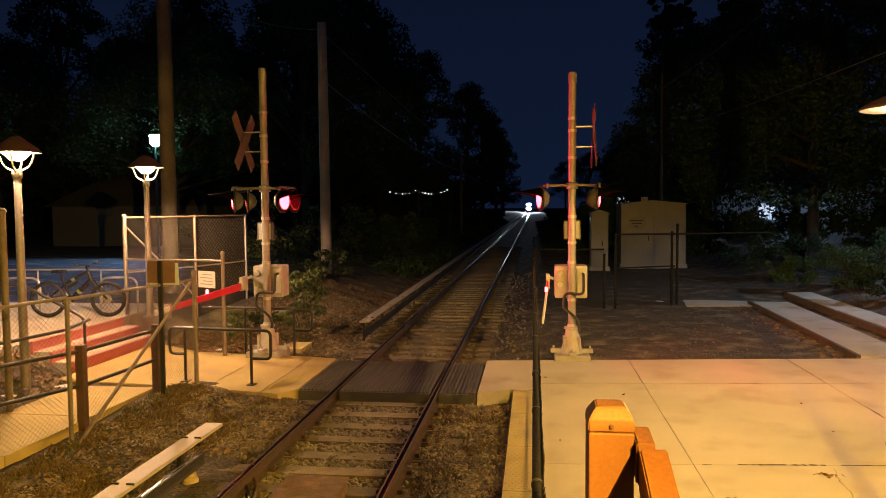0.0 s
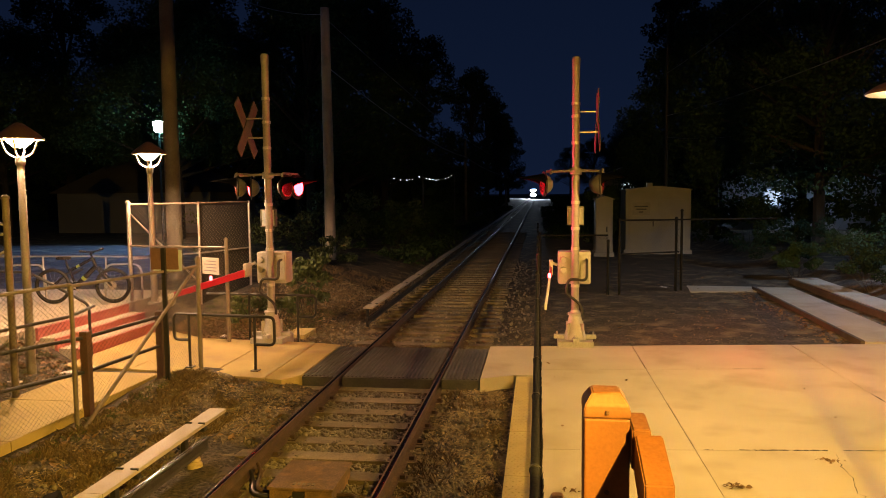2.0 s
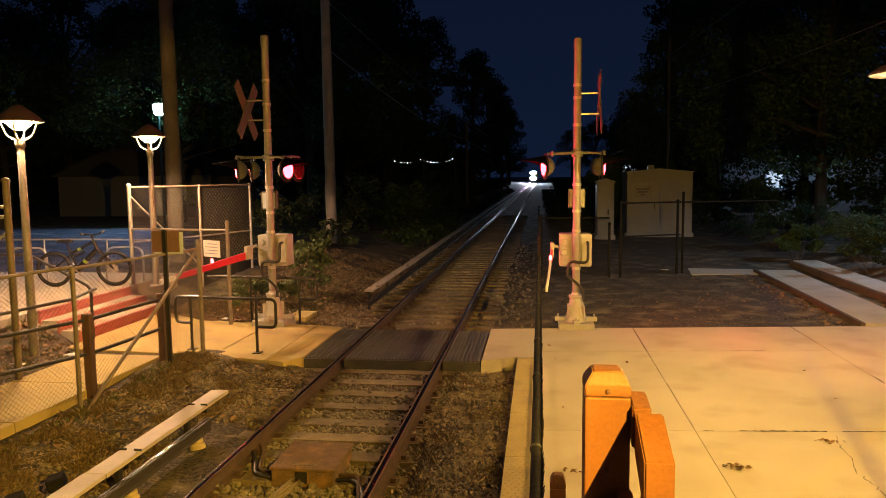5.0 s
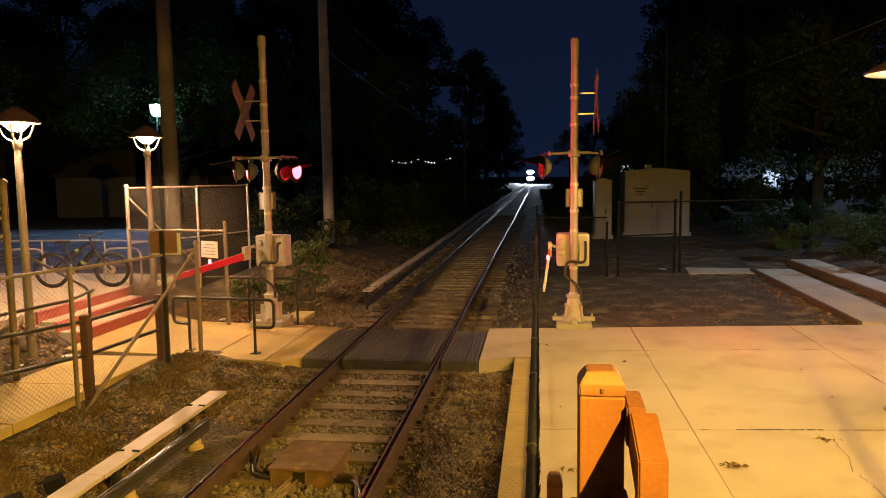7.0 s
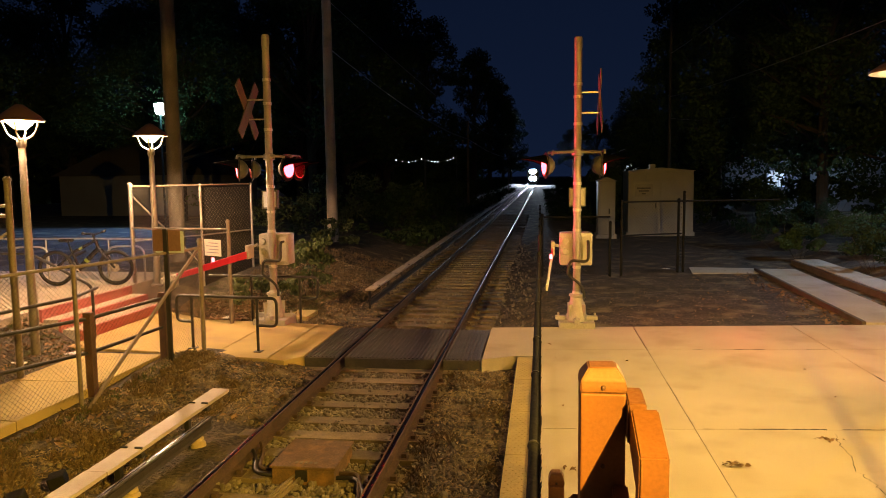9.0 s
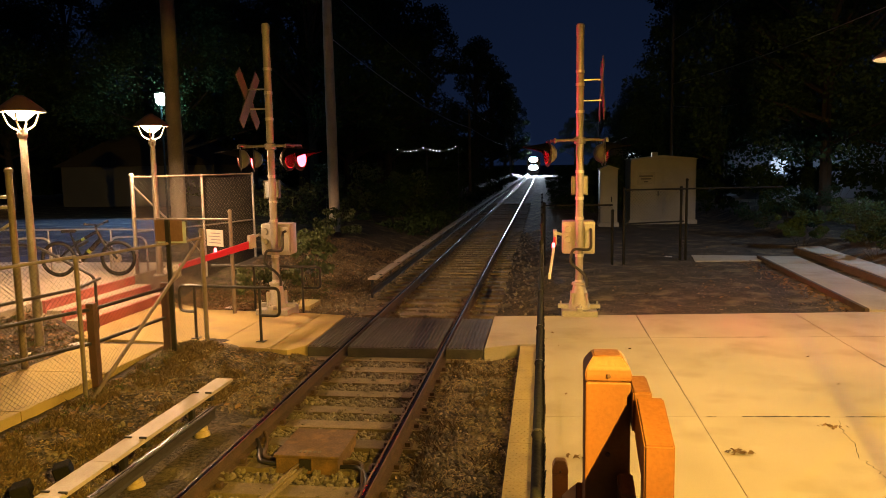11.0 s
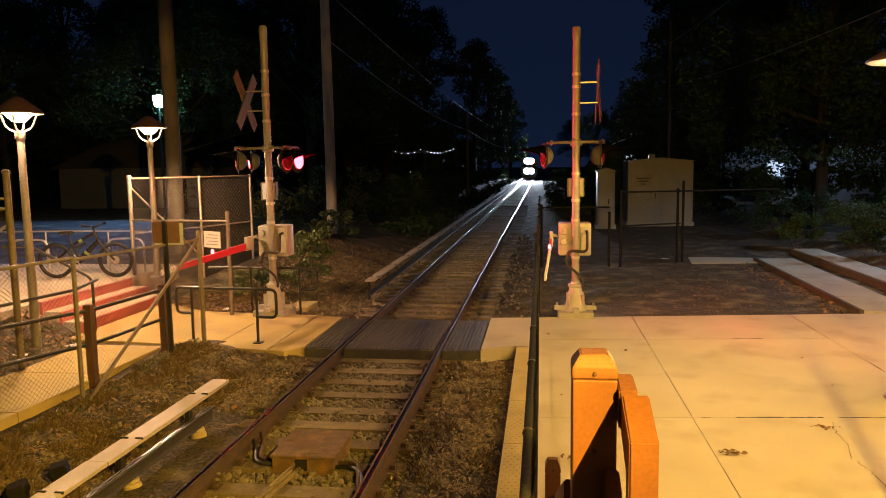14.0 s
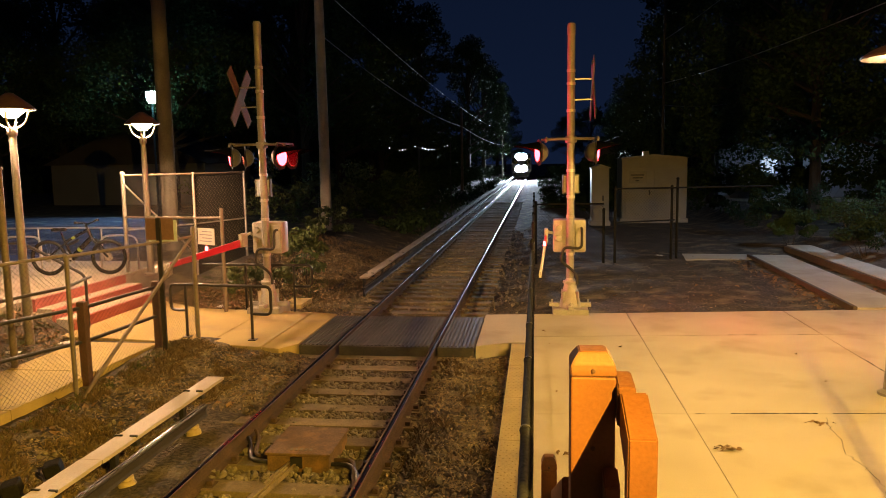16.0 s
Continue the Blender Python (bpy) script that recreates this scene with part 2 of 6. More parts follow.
def build_ground():
    xs = [-700, -300, -120, -60, -35, -25] + [-18 + i * 0.5 for i in range(20)] + [-8 + i * 0.11 for i in range(150)] + [8.6, 9.4, 10.5, 12, 15, 20, 30, 50, 100, 300, 700]
    ys = [-300, -80, -20, -5, 0, 2, 3] + [3.5 + i * 0.12 for i in range(180)] + [25.3 + i * 0.6 for i in range(40)] + [50, 55, 62, 72, 90, 120, 180, 300, 500, 900]
    vs = [(x, y, ground_height(x, y)) for y in ys for x in xs]
    n = len(xs)
    fs = [(j * n + i, j * n + i + 1, (j + 1) * n + i + 1, (j + 1) * n + i) for j in range(len(ys) - 1) for i in range(n - 1)]
    me = bpy.data.meshes.new("ground")
    me.from_pydata(vs, [], fs)
    me.materials.append(DIRT)
    me.shade_smooth()
    tagged(new("ground", me), "bare brown dirt and dry grass beside the railway track", "ground", kind="structure")


build_ground()

# ---- track ----


def rail_bar(name, x, y0, y1, base=-0.165, label="worn steel running rail with a bright head on rusty sides"):
    t = thing(name, (x, 0, 0), label, "rail", "track rails")
    bm = bmesh.new()
    extrude_shape(bm, [(-0.036, -0.002), (-0.036, -0.036), (-0.009, -0.05), (-0.009, base + 0.03), (-0.07, base + 0.012), (-0.07, base), (0.07, base), (0.07, base + 0.012), (0.009, base + 0.03), (0.009, -0.05), (0.036, -0.036), (0.036, -0.002)], y0, y1)
    part("rail_web", bm, RAIL_SIDE, t)
    bm = bmesh.new()
    extrude_shape(bm, [(0.025 * math.cos(math.pi * i / 12), -0.012 + 0.018 * math.sin(math.pi * i / 12) ** 0.8) for i in range(13)], y0, y1)
    part("rail_head", bm, RAIL_TOP, t, "polished steel running surface", smooth=True)
    return t


rail_bar("running_rail", RAIL_L, -8, 420)
rail_bar("running_rail", RAIL_R, -8, 420)


def sleepers():
    bm = bmesh.new()
    box(bm, (-1.3, -0.11, -0.18), (1.3, 0.11, 0), 0.008)
    first = finish("sleeper", bm, TIE)
    tagged(first, "weathered grey-brown timber sleeper bedded in stone ballast", "sleeper", "track sleepers")
    y = 4.15
    first.location = (TRACK, y, -0.152)
    for i in range(1, 90):
        y += 0.53
        s = copy_thing(first, pose(TRACK + random.uniform(-0.05, 0.05), y + random.uniform(-0.03, 0.03), -0.152 + random.uniform(-0.014, 0.004), 0, 0, random.uniform(-0.8, 0.8)))


sleepers()


def rail_clips():
    """Spike heads and plates where the rails sit on the sleepers."""
    bm = bmesh.new()
    box(bm, (-0.05, -0.07, -0.165), (0.05, 0.07, -0.148), 0.004)
    box(bm, (-0.022, -0.03, -0.15), (0.03, 0.03, -0.108), 0.006)
    mesh = bpy.data.meshes.new("rail_clip")
    bm.to_mesh(mesh)
    bm.free()
    mesh.materials.append(RAIL_SIDE)
    for ob in [o for o in bpy.data.objects if o.name.startswith("running_rail")]:
        for i in range(42):
            y = 4.15 + 0.53 * i
            if 9.9 < y < 12.3:
                continue
            for sgn in (-1, 1):
                c = new("rail_clip", mesh)
                c.parent = ob
                c.matrix_basis = pose(0.098 * sgn, y + random.uniform(-0.02, 0.02), 0, 0, 0, 0 if sgn > 0 else 180)


rail_clips()


def crossing_panels():
    """Ribbed rubber crossing mats between and beside the rails."""
    for x0, x1 in ((-3.45, RAIL_L - 0.05), (RAIL_L + 0.075, RAIL_R - 0.075), (RAIL_R + 0.05, -0.88)):
        t = thing("rubber_mat", ((x0 + x1) / 2, 11.08, 0), "black ribbed rubber crossing mat fitted against the rails", "rubber mat", "crossing mats")
        w = (x1 - x0) / 2
        bm = bmesh.new()
        box(bm, (-w, -1.02, -0.19), (w, 1.02, -0.012), 0.006)
        part("slab", bm, RUBBER, t)
        n = int(w * 2 / 0.055)
        for i in range(n):
            x = -w + (i + 0.5) * 2 * w / n
            bm = bmesh.new()
            box(bm, (x - 0.014, -1.0, -0.014), (x + 0.014, 1.0, 0.004))
            part("rib", bm, RUBBER, t)


crossing_panels()

# ---- paving ----


def slab(parent, x0, x1, y0, y1, top=0.0, thick=0.14, mat=CONCRETE, joint=0.0035, name="paving_slab"):
    bm = bmesh.new()
    box(bm, (x0 + joint, y0 + joint, top - thick), (x1 - joint, y1 - joint, top), 0.006)
    return part(name, bm, mat, parent)


def prism(outline, z0, z1, bevel=0.006):
    bm = bmesh.new()
    lo = [bm.verts.new((x, y, z0)) for x, y in outline]
    hi = [bm.verts.new((x, y, z1)) for x, y in outline]
    n = len(lo)
    for i in range(n):
        bm.faces.new((lo[i], lo[(i + 1) % n], hi[(i + 1) % n], hi[i]))
    top = bm.faces.new(hi)
    bm.faces.new(lo[::-1])
    bmesh.ops.recalc_face_normals(bm, faces=bm.faces)
    if bevel:
        bmesh.ops.bevel(bm, geom=list(top.edges), offset=bevel, segments=2, affect="EDGES")
    return bm


def far_edge(x):
    return 12.3 + 0.115 * (x + 0.9) if x > -0.9 else 12.3


platform = thing("platform", (0, 0, 0), "pale concrete platform paving with cracked joints", "paving", kind="structure")
part("bed", prism([(-0.06, -6), (9, -6), (9, 13.3), (5.6, 13.0), (-0.06, 12.25)], -0.4, -0.05, 0), KERB, platform, "grey concrete bed under the slabs")
cols = [-0.06, 1.54, 4.2, 6.7, 9.0]
rows_y = [(-6, 0), (-1.5, 0.05), (2.9, 0.07), (7.36, 0.085), (10.76, 0.092)]
for a, b in zip(cols, cols[1:]):
    for c, d in zip(rows_y, rows_y[1:]):
        lo, hi = [c[0] + c[1] * v + 0.0025 for v in (a, b)], [d[0] + d[1] * v - 0.0025 for v in (a, b)]
        part("paving_slab", prism([(a + 0.0025, lo[0]), (b - 0.0025, lo[1]), (b - 0.0025, hi[1]), (a + 0.0025, hi[0])], -0.14, 0, 0.002), CONCRETE, platform)
    lo = [rows_y[-1][0] + rows_y[-1][1] * v + 0.0025 for v in (a, b)]
    part("paving_slab", prism([(a + 0.006, lo[0]), (b - 0.006, lo[1]), (b - 0.006, far_edge(b)), (a + 0.006, far_edge(a))], -0.14, 0), CONCRETE, platform)
part("ramp_slab", prism([(-0.86, 10.12), (-0.4, 10.36), (-0.072, 10.40), (-0.072, far_edge(-0.06)), (-0.86, far_edge(-0.86))], -0.22, 0.0), CONCRETE, platform)
for i in range(9):
    y0 = -1 + i * 1.27
    y1 = min(y0 + 1.27, 10.3)
    edge = slab(platform, -0.36, -0.072, y0, y1, 0.0, 0.25, TACTILE, name="edge_block")
    if y1 > 3:
        bm = bmesh.new()
        for j in range(int((y1 - y0 - 0.06) / 0.06)):
            for k in range(4):
                rod(bm, (-0.325 + 0.058 * k + 0.029 * (j % 2), y0 + 0.06 + 0.06 * j, -0.002), (-0.325 + 0.058 * k + 0.029 * (j % 2), y0 + 0.06 + 0.06 * j, 0.004), 0.013, 0.007, seg=7)
        part("domes", bm, TACTILE, edge, "worn raised domes")

OCHRE = material("yellowed_concrete", (0.46, 0.36, 0.125), (0.37, 0.285, 0.095), 0.85, scale=1.3, fine=90, bump=0.35, stain=(0.26, 0.195, 0.10), stain_amount=0.6)
crossing_pad = thing("left_pavement", (0, 0, 0), "yellowed concrete footpath with a raised edge at the crossing", "paving", kind="structure")
for outline in ([(-4.85, 10.02), (-3.95, 9.86), (-3.95, 12.35), (-4.85, 12.45)], [(-3.94, 9.86), (-3.66, 9.78), (-3.47, 10.1), (-3.47, 12.22), (-3.94, 12.35)], [(-6.2, 10.2), (-4.86, 10.02), (-4.86, 12.45), (-6.2, 12.6)], [(-7.42, 10.3), (-6.21, 10.2), (-6.21, 12.6), (-7.42, 13.4)]):
    part("paving_slab", prism(outline, -0.25, 0.0), OCHRE, crossing_pad)
part("painted_line", prism([(-4.03, 9.92), (-3.965, 9.91), (-3.965, 12.33), (-4.03, 12.34)], -0.01, 0.0045, 0), TACTILE, crossing_pad, "worn yellow painted line")
footpath = thing("footpath", (0, 0, 0), "narrow yellowed concrete footpath beside the chain-link fence", "paving", kind="structure")
for i in range(5):
    y1 = 10.0 - i * 1.5
    y0 = y1 - 1.5
    k = lambda y: -5.62 - (10 - y) * 0.02
    part("paving_slab", prism([(k(y0) - 1.25, y0 + 0.008), (k(y0), y0 + 0.008), (k(y1), y1 - 0.008), (k(y1) - 1.25, y1 - 0.008)], -0.25, 0.0), OCHRE, footpath)

# ---- plaza, steps ----
RED = material("red_painted_riser", (0.46, 0.15, 0.13), (0.38, 0.11, 0.10), 0.65, scale=4, bump=0.25, stain=(0.36, 0.2, 0.15), stain_amount=0.5)
ASPHALT = material("asphalt", (0.055, 0.055, 0.058), (0.04, 0.04, 0.042), 0.85, scale=1.5, fine=120, bump=0.3)
plaza = thing("plaza", (0, 0, 0), "pale concrete plaza raised above the crossing path", "paving", kind="structure")
for i in range(3):
    for j in range(3):
        slab(plaza, -13.94 + i * 1.83, -13.94 + (i + 1) * 1.83, 8.2 + j * 2.4, 8.2 + (j + 1) * 2.4, 0.5, 0.6)
for j in range(3):
    slab(plaza, -8.45, -8.165, 8.2 + j * 2.4, 8.2 + (j + 1) * 2.4, 0.5, 0.6, name="edge_slab")
steps = thing("steps", (0, 0, 0), "concrete steps with red painted risers", "steps", kind="structure")
for i, (x, z) in enumerate(((-7.45, 0.17), (-7.78, 0.335), (-8.11, 0.5))):
    if i < 2:
        slab(steps, x - 0.325, x - 0.055, 10.75, 13.4, z, 0.45, name="tread")
    bm = bmesh.new()
    box(bm, (x - 0.052, 10.745, z - 0.30), (x, 13.405, z - 0.004), 0.006)
    part("riser", bm, RED, steps, "red painted riser")
car_park = thing("car_park", (0, 0, 0), "dark asphalt car park under cold light", "asphalt", kind="structure")
part("asphalt", prism([(-60, 15.6), (-11.5, 15.6), (-11.5, 17.2), (-14, 50), (-60, 50)], -0.2, 0.42, 0), ASPHALT, car_park)


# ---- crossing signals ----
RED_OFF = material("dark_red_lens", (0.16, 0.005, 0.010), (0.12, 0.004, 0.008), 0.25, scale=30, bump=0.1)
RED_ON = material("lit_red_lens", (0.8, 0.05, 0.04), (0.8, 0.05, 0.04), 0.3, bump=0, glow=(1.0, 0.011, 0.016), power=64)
ARM_LIGHT = material("gate_arm_light", (0.8, 0.05, 0.04), (0.8, 0.05, 0.04), 0.3, bump=0, glow=(1.0, 0.07, 0.08), power=13)
ARM_RED = material("red_reflective_band", (0.56, 0.022, 0.065), (0.46, 0.02, 0.05), 0.4, scale=8, bump=0.08)
ARM_WHITE = material("white_reflective_band", (0.72, 0.70, 0.68), (0.62, 0.6, 0.58), 0.4, scale=8, bump=0.08)
CAST = material("cast_grey_casing", (0.40, 0.38, 0.345), (0.33, 0.31, 0.285), 0.55, metal=0.15, scale=6, bump=0.25, stain=(0.26, 0.22, 0.17), stain_amount=0.5)
SIGN_BACK = material("dull_sign_back", (0.14, 0.115, 0.105), (0.10, 0.085, 0.08), 0.65, metal=0.2, scale=4, stain=(0.16, 0.06, 0.055), stain_amount=0.3)
WHITE_BOX = material("pale_enamel", (0.60, 0.67, 0.80), (0.52, 0.58, 0.70), 0.35, scale=6, bump=0.1)
spinners = {0: [], 1: []}


def lamp_head(parent, at, side, phase, toe):
    """A flashing lamp that faces +x or -x: drum housing with a round black background, a hood and a lamp that turns round inside."""
    yaw = -toe if side > 0 else 180 + toe
    m = pose(*at, 0, 0, yaw) @ pose(0, 0, 0, 0, 90, 0)
    bm = bmesh.new()
    lathe(bm, [(0.01, -0.17), (0.07, -0.155), (0.12, -0.12), (0.155, -0.07), (0.168, 0.0), (0.172, 0.012), (0.160, 0.012), (0.156, -0.03), (0.13, -0.09), (0.07, -0.145), (0.01, -0.16)], seg=24)
    bmesh.ops.transform(bm, matrix=m, verts=bm.verts)
    head = part("lamp_head", bm, HEAD, parent, "grey round flasher lamp housing", smooth=True)
    bm = bmesh.new()
    lathe(bm, [(0.166, -0.03), (0.215, -0.02), (0.22, -0.012), (0.215, -0.006), (0.166, -0.012)], seg=28)
    bmesh.ops.transform(bm, matrix=m, verts=bm.verts)
    part("background_disc", bm, BLACK, head, "black round target board", smooth=True)
    bm = bmesh.new()
    n, rings = 16, []
    for d, r in ((0.0, 0.18), (0.0, 0.174)):
        row0, row1 = [], []
        for i in range(n + 1):
            k = math.pi * (-0.06 + 1.12 * i / n)
            reach = 0.015 + 0.41 * max(math.sin(k), 0) ** 1.7
            row0.append(bm.verts.new((0.0, r * math.cos(k), r * math.sin(k))))
            row1.append(bm.verts.new((reach, r * math.cos(k), r * math.sin(k) * (0.98 - 0.1 * (reach / 0.42)) - 0.10 * reach)))
        rings += [row0, row1]
    for i in range(n):
        bm.faces.new((rings[0][i], rings[0][i + 1], rings[1][i + 1], rings[1][i]))
        bm.faces.new((rings[2][i], rings[3][i], rings[3][i + 1], rings[2][i + 1]))
        bm.faces.new((rings[1][i], rings[1][i + 1], rings[3][i + 1], rings[3][i]))
    bmesh.ops.transform(bm, matrix=pose(at[0], at[1], at[2], 0, 0, yaw), verts=bm.verts)
    part("hood", bm, MATTE_BLACK, head, "curved black visor", smooth=True)
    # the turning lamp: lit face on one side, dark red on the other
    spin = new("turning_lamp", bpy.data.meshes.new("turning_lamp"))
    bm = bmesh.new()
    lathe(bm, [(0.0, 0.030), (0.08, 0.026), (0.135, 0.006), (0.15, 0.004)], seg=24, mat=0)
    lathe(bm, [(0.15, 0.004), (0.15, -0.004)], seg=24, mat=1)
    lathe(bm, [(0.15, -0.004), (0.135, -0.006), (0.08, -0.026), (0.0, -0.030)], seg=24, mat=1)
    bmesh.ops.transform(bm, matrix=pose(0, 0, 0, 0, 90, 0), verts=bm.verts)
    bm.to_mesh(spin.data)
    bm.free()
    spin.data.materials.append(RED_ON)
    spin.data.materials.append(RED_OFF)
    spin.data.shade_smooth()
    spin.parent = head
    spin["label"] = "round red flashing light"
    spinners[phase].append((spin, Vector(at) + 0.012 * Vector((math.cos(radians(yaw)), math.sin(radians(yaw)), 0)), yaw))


def crossing_signal(x, y, h, facing, gate_from, gate_to, label):
    """facing: +1 where the crossbuck is on the -x side."""
    t = thing("crossing_signal", (x, y, 0), label, "crossing signal", "crossing signals")
    bm = bmesh.new()
    box(bm, (-0.30, -0.30, -0.3), (0.30, 0.30, 0.10), 0.02)
    part("foundation", bm, KERB, t, "rough concrete foundation block")
    bm = bmesh.new()
    box(bm, (-0.36, -0.05, 0.10), (0.36, 0.05, 0.17), 0.012)
    box(bm, (-0.05, -0.36, 0.10), (0.05, 0.36, 0.165), 0.012)
    for sx, sy in ((1, 0), (-1, 0), (0, 1), (0, -1)):
        rod(bm, (0.31 * sx, 0.31 * sy, 0.16), (0.31 * sx, 0.31 * sy, 0.22), 0.018, seg=6)
    for a in (45, 135, 225, 315):
        c, s = math.cos(radians(a)), math.sin(radians(a))
        box(bm, (-0.012, 0.06, 0.1), (0.012, 0.20, 0.38), 0, pose(0, 0, 0, 0, 0, a))
    part("base_plate", bm, CAST, t, "cast steel foot with ribs and anchor nuts")
    bm = bmesh.new()
    lathe(bm, [(0.20, 0.10), (0.19, 0.15), (0.17, 0.2), (0.13, 0.36), (0.105, 0.50), (0.125, 0.51), (0.125, 0.55), (0.085, 0.56), (0.07, 0.60)], seg=16)
    part("pedestal", bm, CAST, t, "split cast pedestal", smooth=True)
    bm = bmesh.new()
    rod(bm, (0, 0, 0.1), (0, 0, h), 0.066, 0.064, seg=20)
    lathe(bm, [(0.068, h - 0.16), (0.07, h - 0.15), (0.07, h), (0.055, h + 0.025), (0.0, h + 0.03)], seg=20)
    mast = part("mast", bm, ALU, t, "weathered grey aluminium pole", smooth=True)
    for z in (2.45, 2.0, 3.45, 3.9, h - 0.75, 1.66, 1.02):
        bm = bmesh.new()
        lathe(bm, [(0.066, z - 0.025), (0.075, z - 0.022), (0.075, z + 0.022), (0.066, z + 0.025)], seg=16)
        box(bm, (-0.02, -0.10, z - 0.018), (0.02, -0.07, z + 0.018))
        part("clamp", bm, STEEL, mast)
    # cross arm with four lamps, two each way
    bm = bmesh.new()
    zc = 2.97
    pipe(bm, [(-0.50, -0.05, zc), (-0.2, -0.06, zc + 0.01), (0.2, -0.06, zc + 0.01), (0.45, -0.05, zc)], 0.024, 8)
    for s in (-1, 1):
        pipe(bm, bend([(0.42 * s, -0.42, zc - 0.04), (0.42 * s, -0.42, zc + 0.02), (0.42 * s, 0.42, zc + 0.02), (0.42 * s, 0.42, zc - 0.04)], 0.05, 3), 0.022, 8)
    lathe(bm, [(0.067, zc - 0.06), (0.10, zc - 0.05), (0.10, zc + 0.05), (0.067, zc + 0.06)], seg=14)
    part("cross_arm", bm, ALU, t, "grey pipe arm carrying the flashers", smooth=True)
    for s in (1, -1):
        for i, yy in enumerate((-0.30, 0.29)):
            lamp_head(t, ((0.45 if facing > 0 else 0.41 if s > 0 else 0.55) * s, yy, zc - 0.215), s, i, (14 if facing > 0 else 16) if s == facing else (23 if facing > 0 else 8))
    # crossbuck on brackets
    zb, xb = 3.80, -0.36 * facing
    for a in (48, -48):
        bm = bmesh.new()
        box(bm, (-0.010, -0.60, -0.11), (0.010, 0.60, 0.11), 0.004)
        bmesh.ops.transform(bm, matrix=pose(xb + (0.012 if a > 0 else -0.012), 0, zb, a, 0, 0), verts=bm.verts)
        part("crossbuck_blade", bm, SIGN_BACK, t, "dull back of a crossed warning board")
    for z in (zb - 0.17, zb + 0.17):
        bm = bmesh.new()
        box(bm, (min(xb, 0), -0.015, z - 0.012), (max(xb, 0), 0.015, z + 0.012))
        part("bracket", bm, STEEL, t)
    # small enamel box on the mast
    bm = bmesh.new()
    dx = -0.045 if facing > 0 else 0.005
    box(bm, (dx - 0.125, 0.075, 2.07), (dx + 0.125, 0.16, 2.36), 0.008)
    jb = part("junction_box", bm, WHITE_BOX if facing > 0 else ALU, t, "small pale junction box behind the mast")
    for x0, x1, z0, z1 in ((-0.14, -0.122, 2.055, 2.375), (0.122, 0.14, 2.055, 2.375), (-0.121, 0.121, 2.055, 2.075), (-0.121, 0.121, 2.355, 2.375)):
        bm = bmesh.new()
        box(bm, (dx + x0, 0.06, z0), (dx + x1, 0.165, z1), 0.003)
        part("rim", bm, HEAD, jb, "dark metal rim")
    # gate machine
    bm = bmesh.new()
    box(bm, (-0.29, 0.075, 1.03), (0.27, 0.43, 1.60), 0.04)
    machine = part("gate_machine", bm, CAST, t, "rounded cast housing of the gate motor", smooth=True)
    for zz in (1.46, 1.28):
        bm = bmesh.new()
        lathe(bm, [(0.0, 0.05), (0.05, 0.045), (0.062, 0.0)], seg=16)
        bmesh.ops.transform(bm, matrix=pose(-0.2, 0.077, zz, 90, 0, 0), verts=bm.verts)
        part("boss", bm, CAST, machine, "round cover plate", smooth=True)
    bm = bmesh.new()
    box(bm, (0.085, 0.045, 1.1), (0.25, 0.078, 1.55), 0.012)
    part("access_door", bm, CAST, machine)
    bm = bmesh.new()
    pipe(bm, bend([(0.19, 0.05, 1.46), (0.19, -0.10, 1.46), (0.19, -0.12, 1.12), (-0.12, -0.13, 1.15), (-0.17, -0.12, 0.9), (0.0, -0.10, 0.78), (0.12, -0.10, 0.66), (0.12, -0.10, 0.5)], 0.09, 5), 0.024, 8)
    part("cable_hose", bm, BLACK, t, "black looping cable conduit", smooth=True)
    # lowered gate arm
    a, b = Vector(gate_from) - Vector((x, y, 0)), Vector(gate_to) - Vector((x, y, 0))
    bm = bmesh.new()
    pipe(bm, [(-0.30, 0.1, 1.37), (a.x, 0.1, 1.40), (a.x, a.y + 0.1, 1.38), a], 0.026, 8)
    box(bm, (a.x - 0.03, a.y - 0.12, a.z - 0.08), (a.x + 0.03, a.y + 0.14, a.z + 0.16), 0.012)
    part("arm_bracket", bm, CAST, t, "cast elbow holding the gate arm", smooth=True)
    arm = part("gate_arm", bmesh.new(), ARM_RED, t, "lowered gate arm with red and white bands")
    n, d = 7, (b - a)
    banding = (1, 1, 1, 1, 1, 1, 0) if facing > 0 else (1, 1, 0, 0, 0, 0, 0)
    turn = Matrix.Translation(a) @ d.to_track_quat("X", "Z").to_matrix().to_4x4()
    for i in range(n):
        bm = bmesh.new()
        L = d.length / n
        k0, k1 = 0.062 - 0.004 * i, 0.062 - 0.004 * (i + 1)
        box(bm, (i * L, -0.014, -k0), ((i + 1) * L - 0.001, 0.014, k0), 0.004)
        bmesh.ops.transform(bm, matrix=turn, verts=bm.verts)
        part("band", bm, ARM_RED if banding[i] else ARM_WHITE, arm, "red reflective band" if banding[i] else "white reflective band")
    for k in (0.46 if facing > 0 else 0.36,):
        bm = bmesh.new()
        p = a + d * k
        lathe(bm, [(0.0, 0.075), (0.016, 0.07), (0.024, 0.05), (0.024, 0.0)], (p.x, p.y, p.z + 0.05), seg=12)
        part("arm_light", bm, ARM_LIGHT, arm, "small lit red lamp on the arm", smooth=True)
    return t


crossing_signal(-4.80, 12.45, 5.06, 1, (-5.13, 12.2, 1.27), (-5.405, 9.66, 1.15), "grey crossing signal with flashing red lamps and lowered gate arm")
crossing_signal(0.585, 12.62, 4.86, -1, (0.17, 12.3, 1.33), (0.05, 9.45, 1.14), "red-lit crossing signal beside the platform, gate arm lowered")

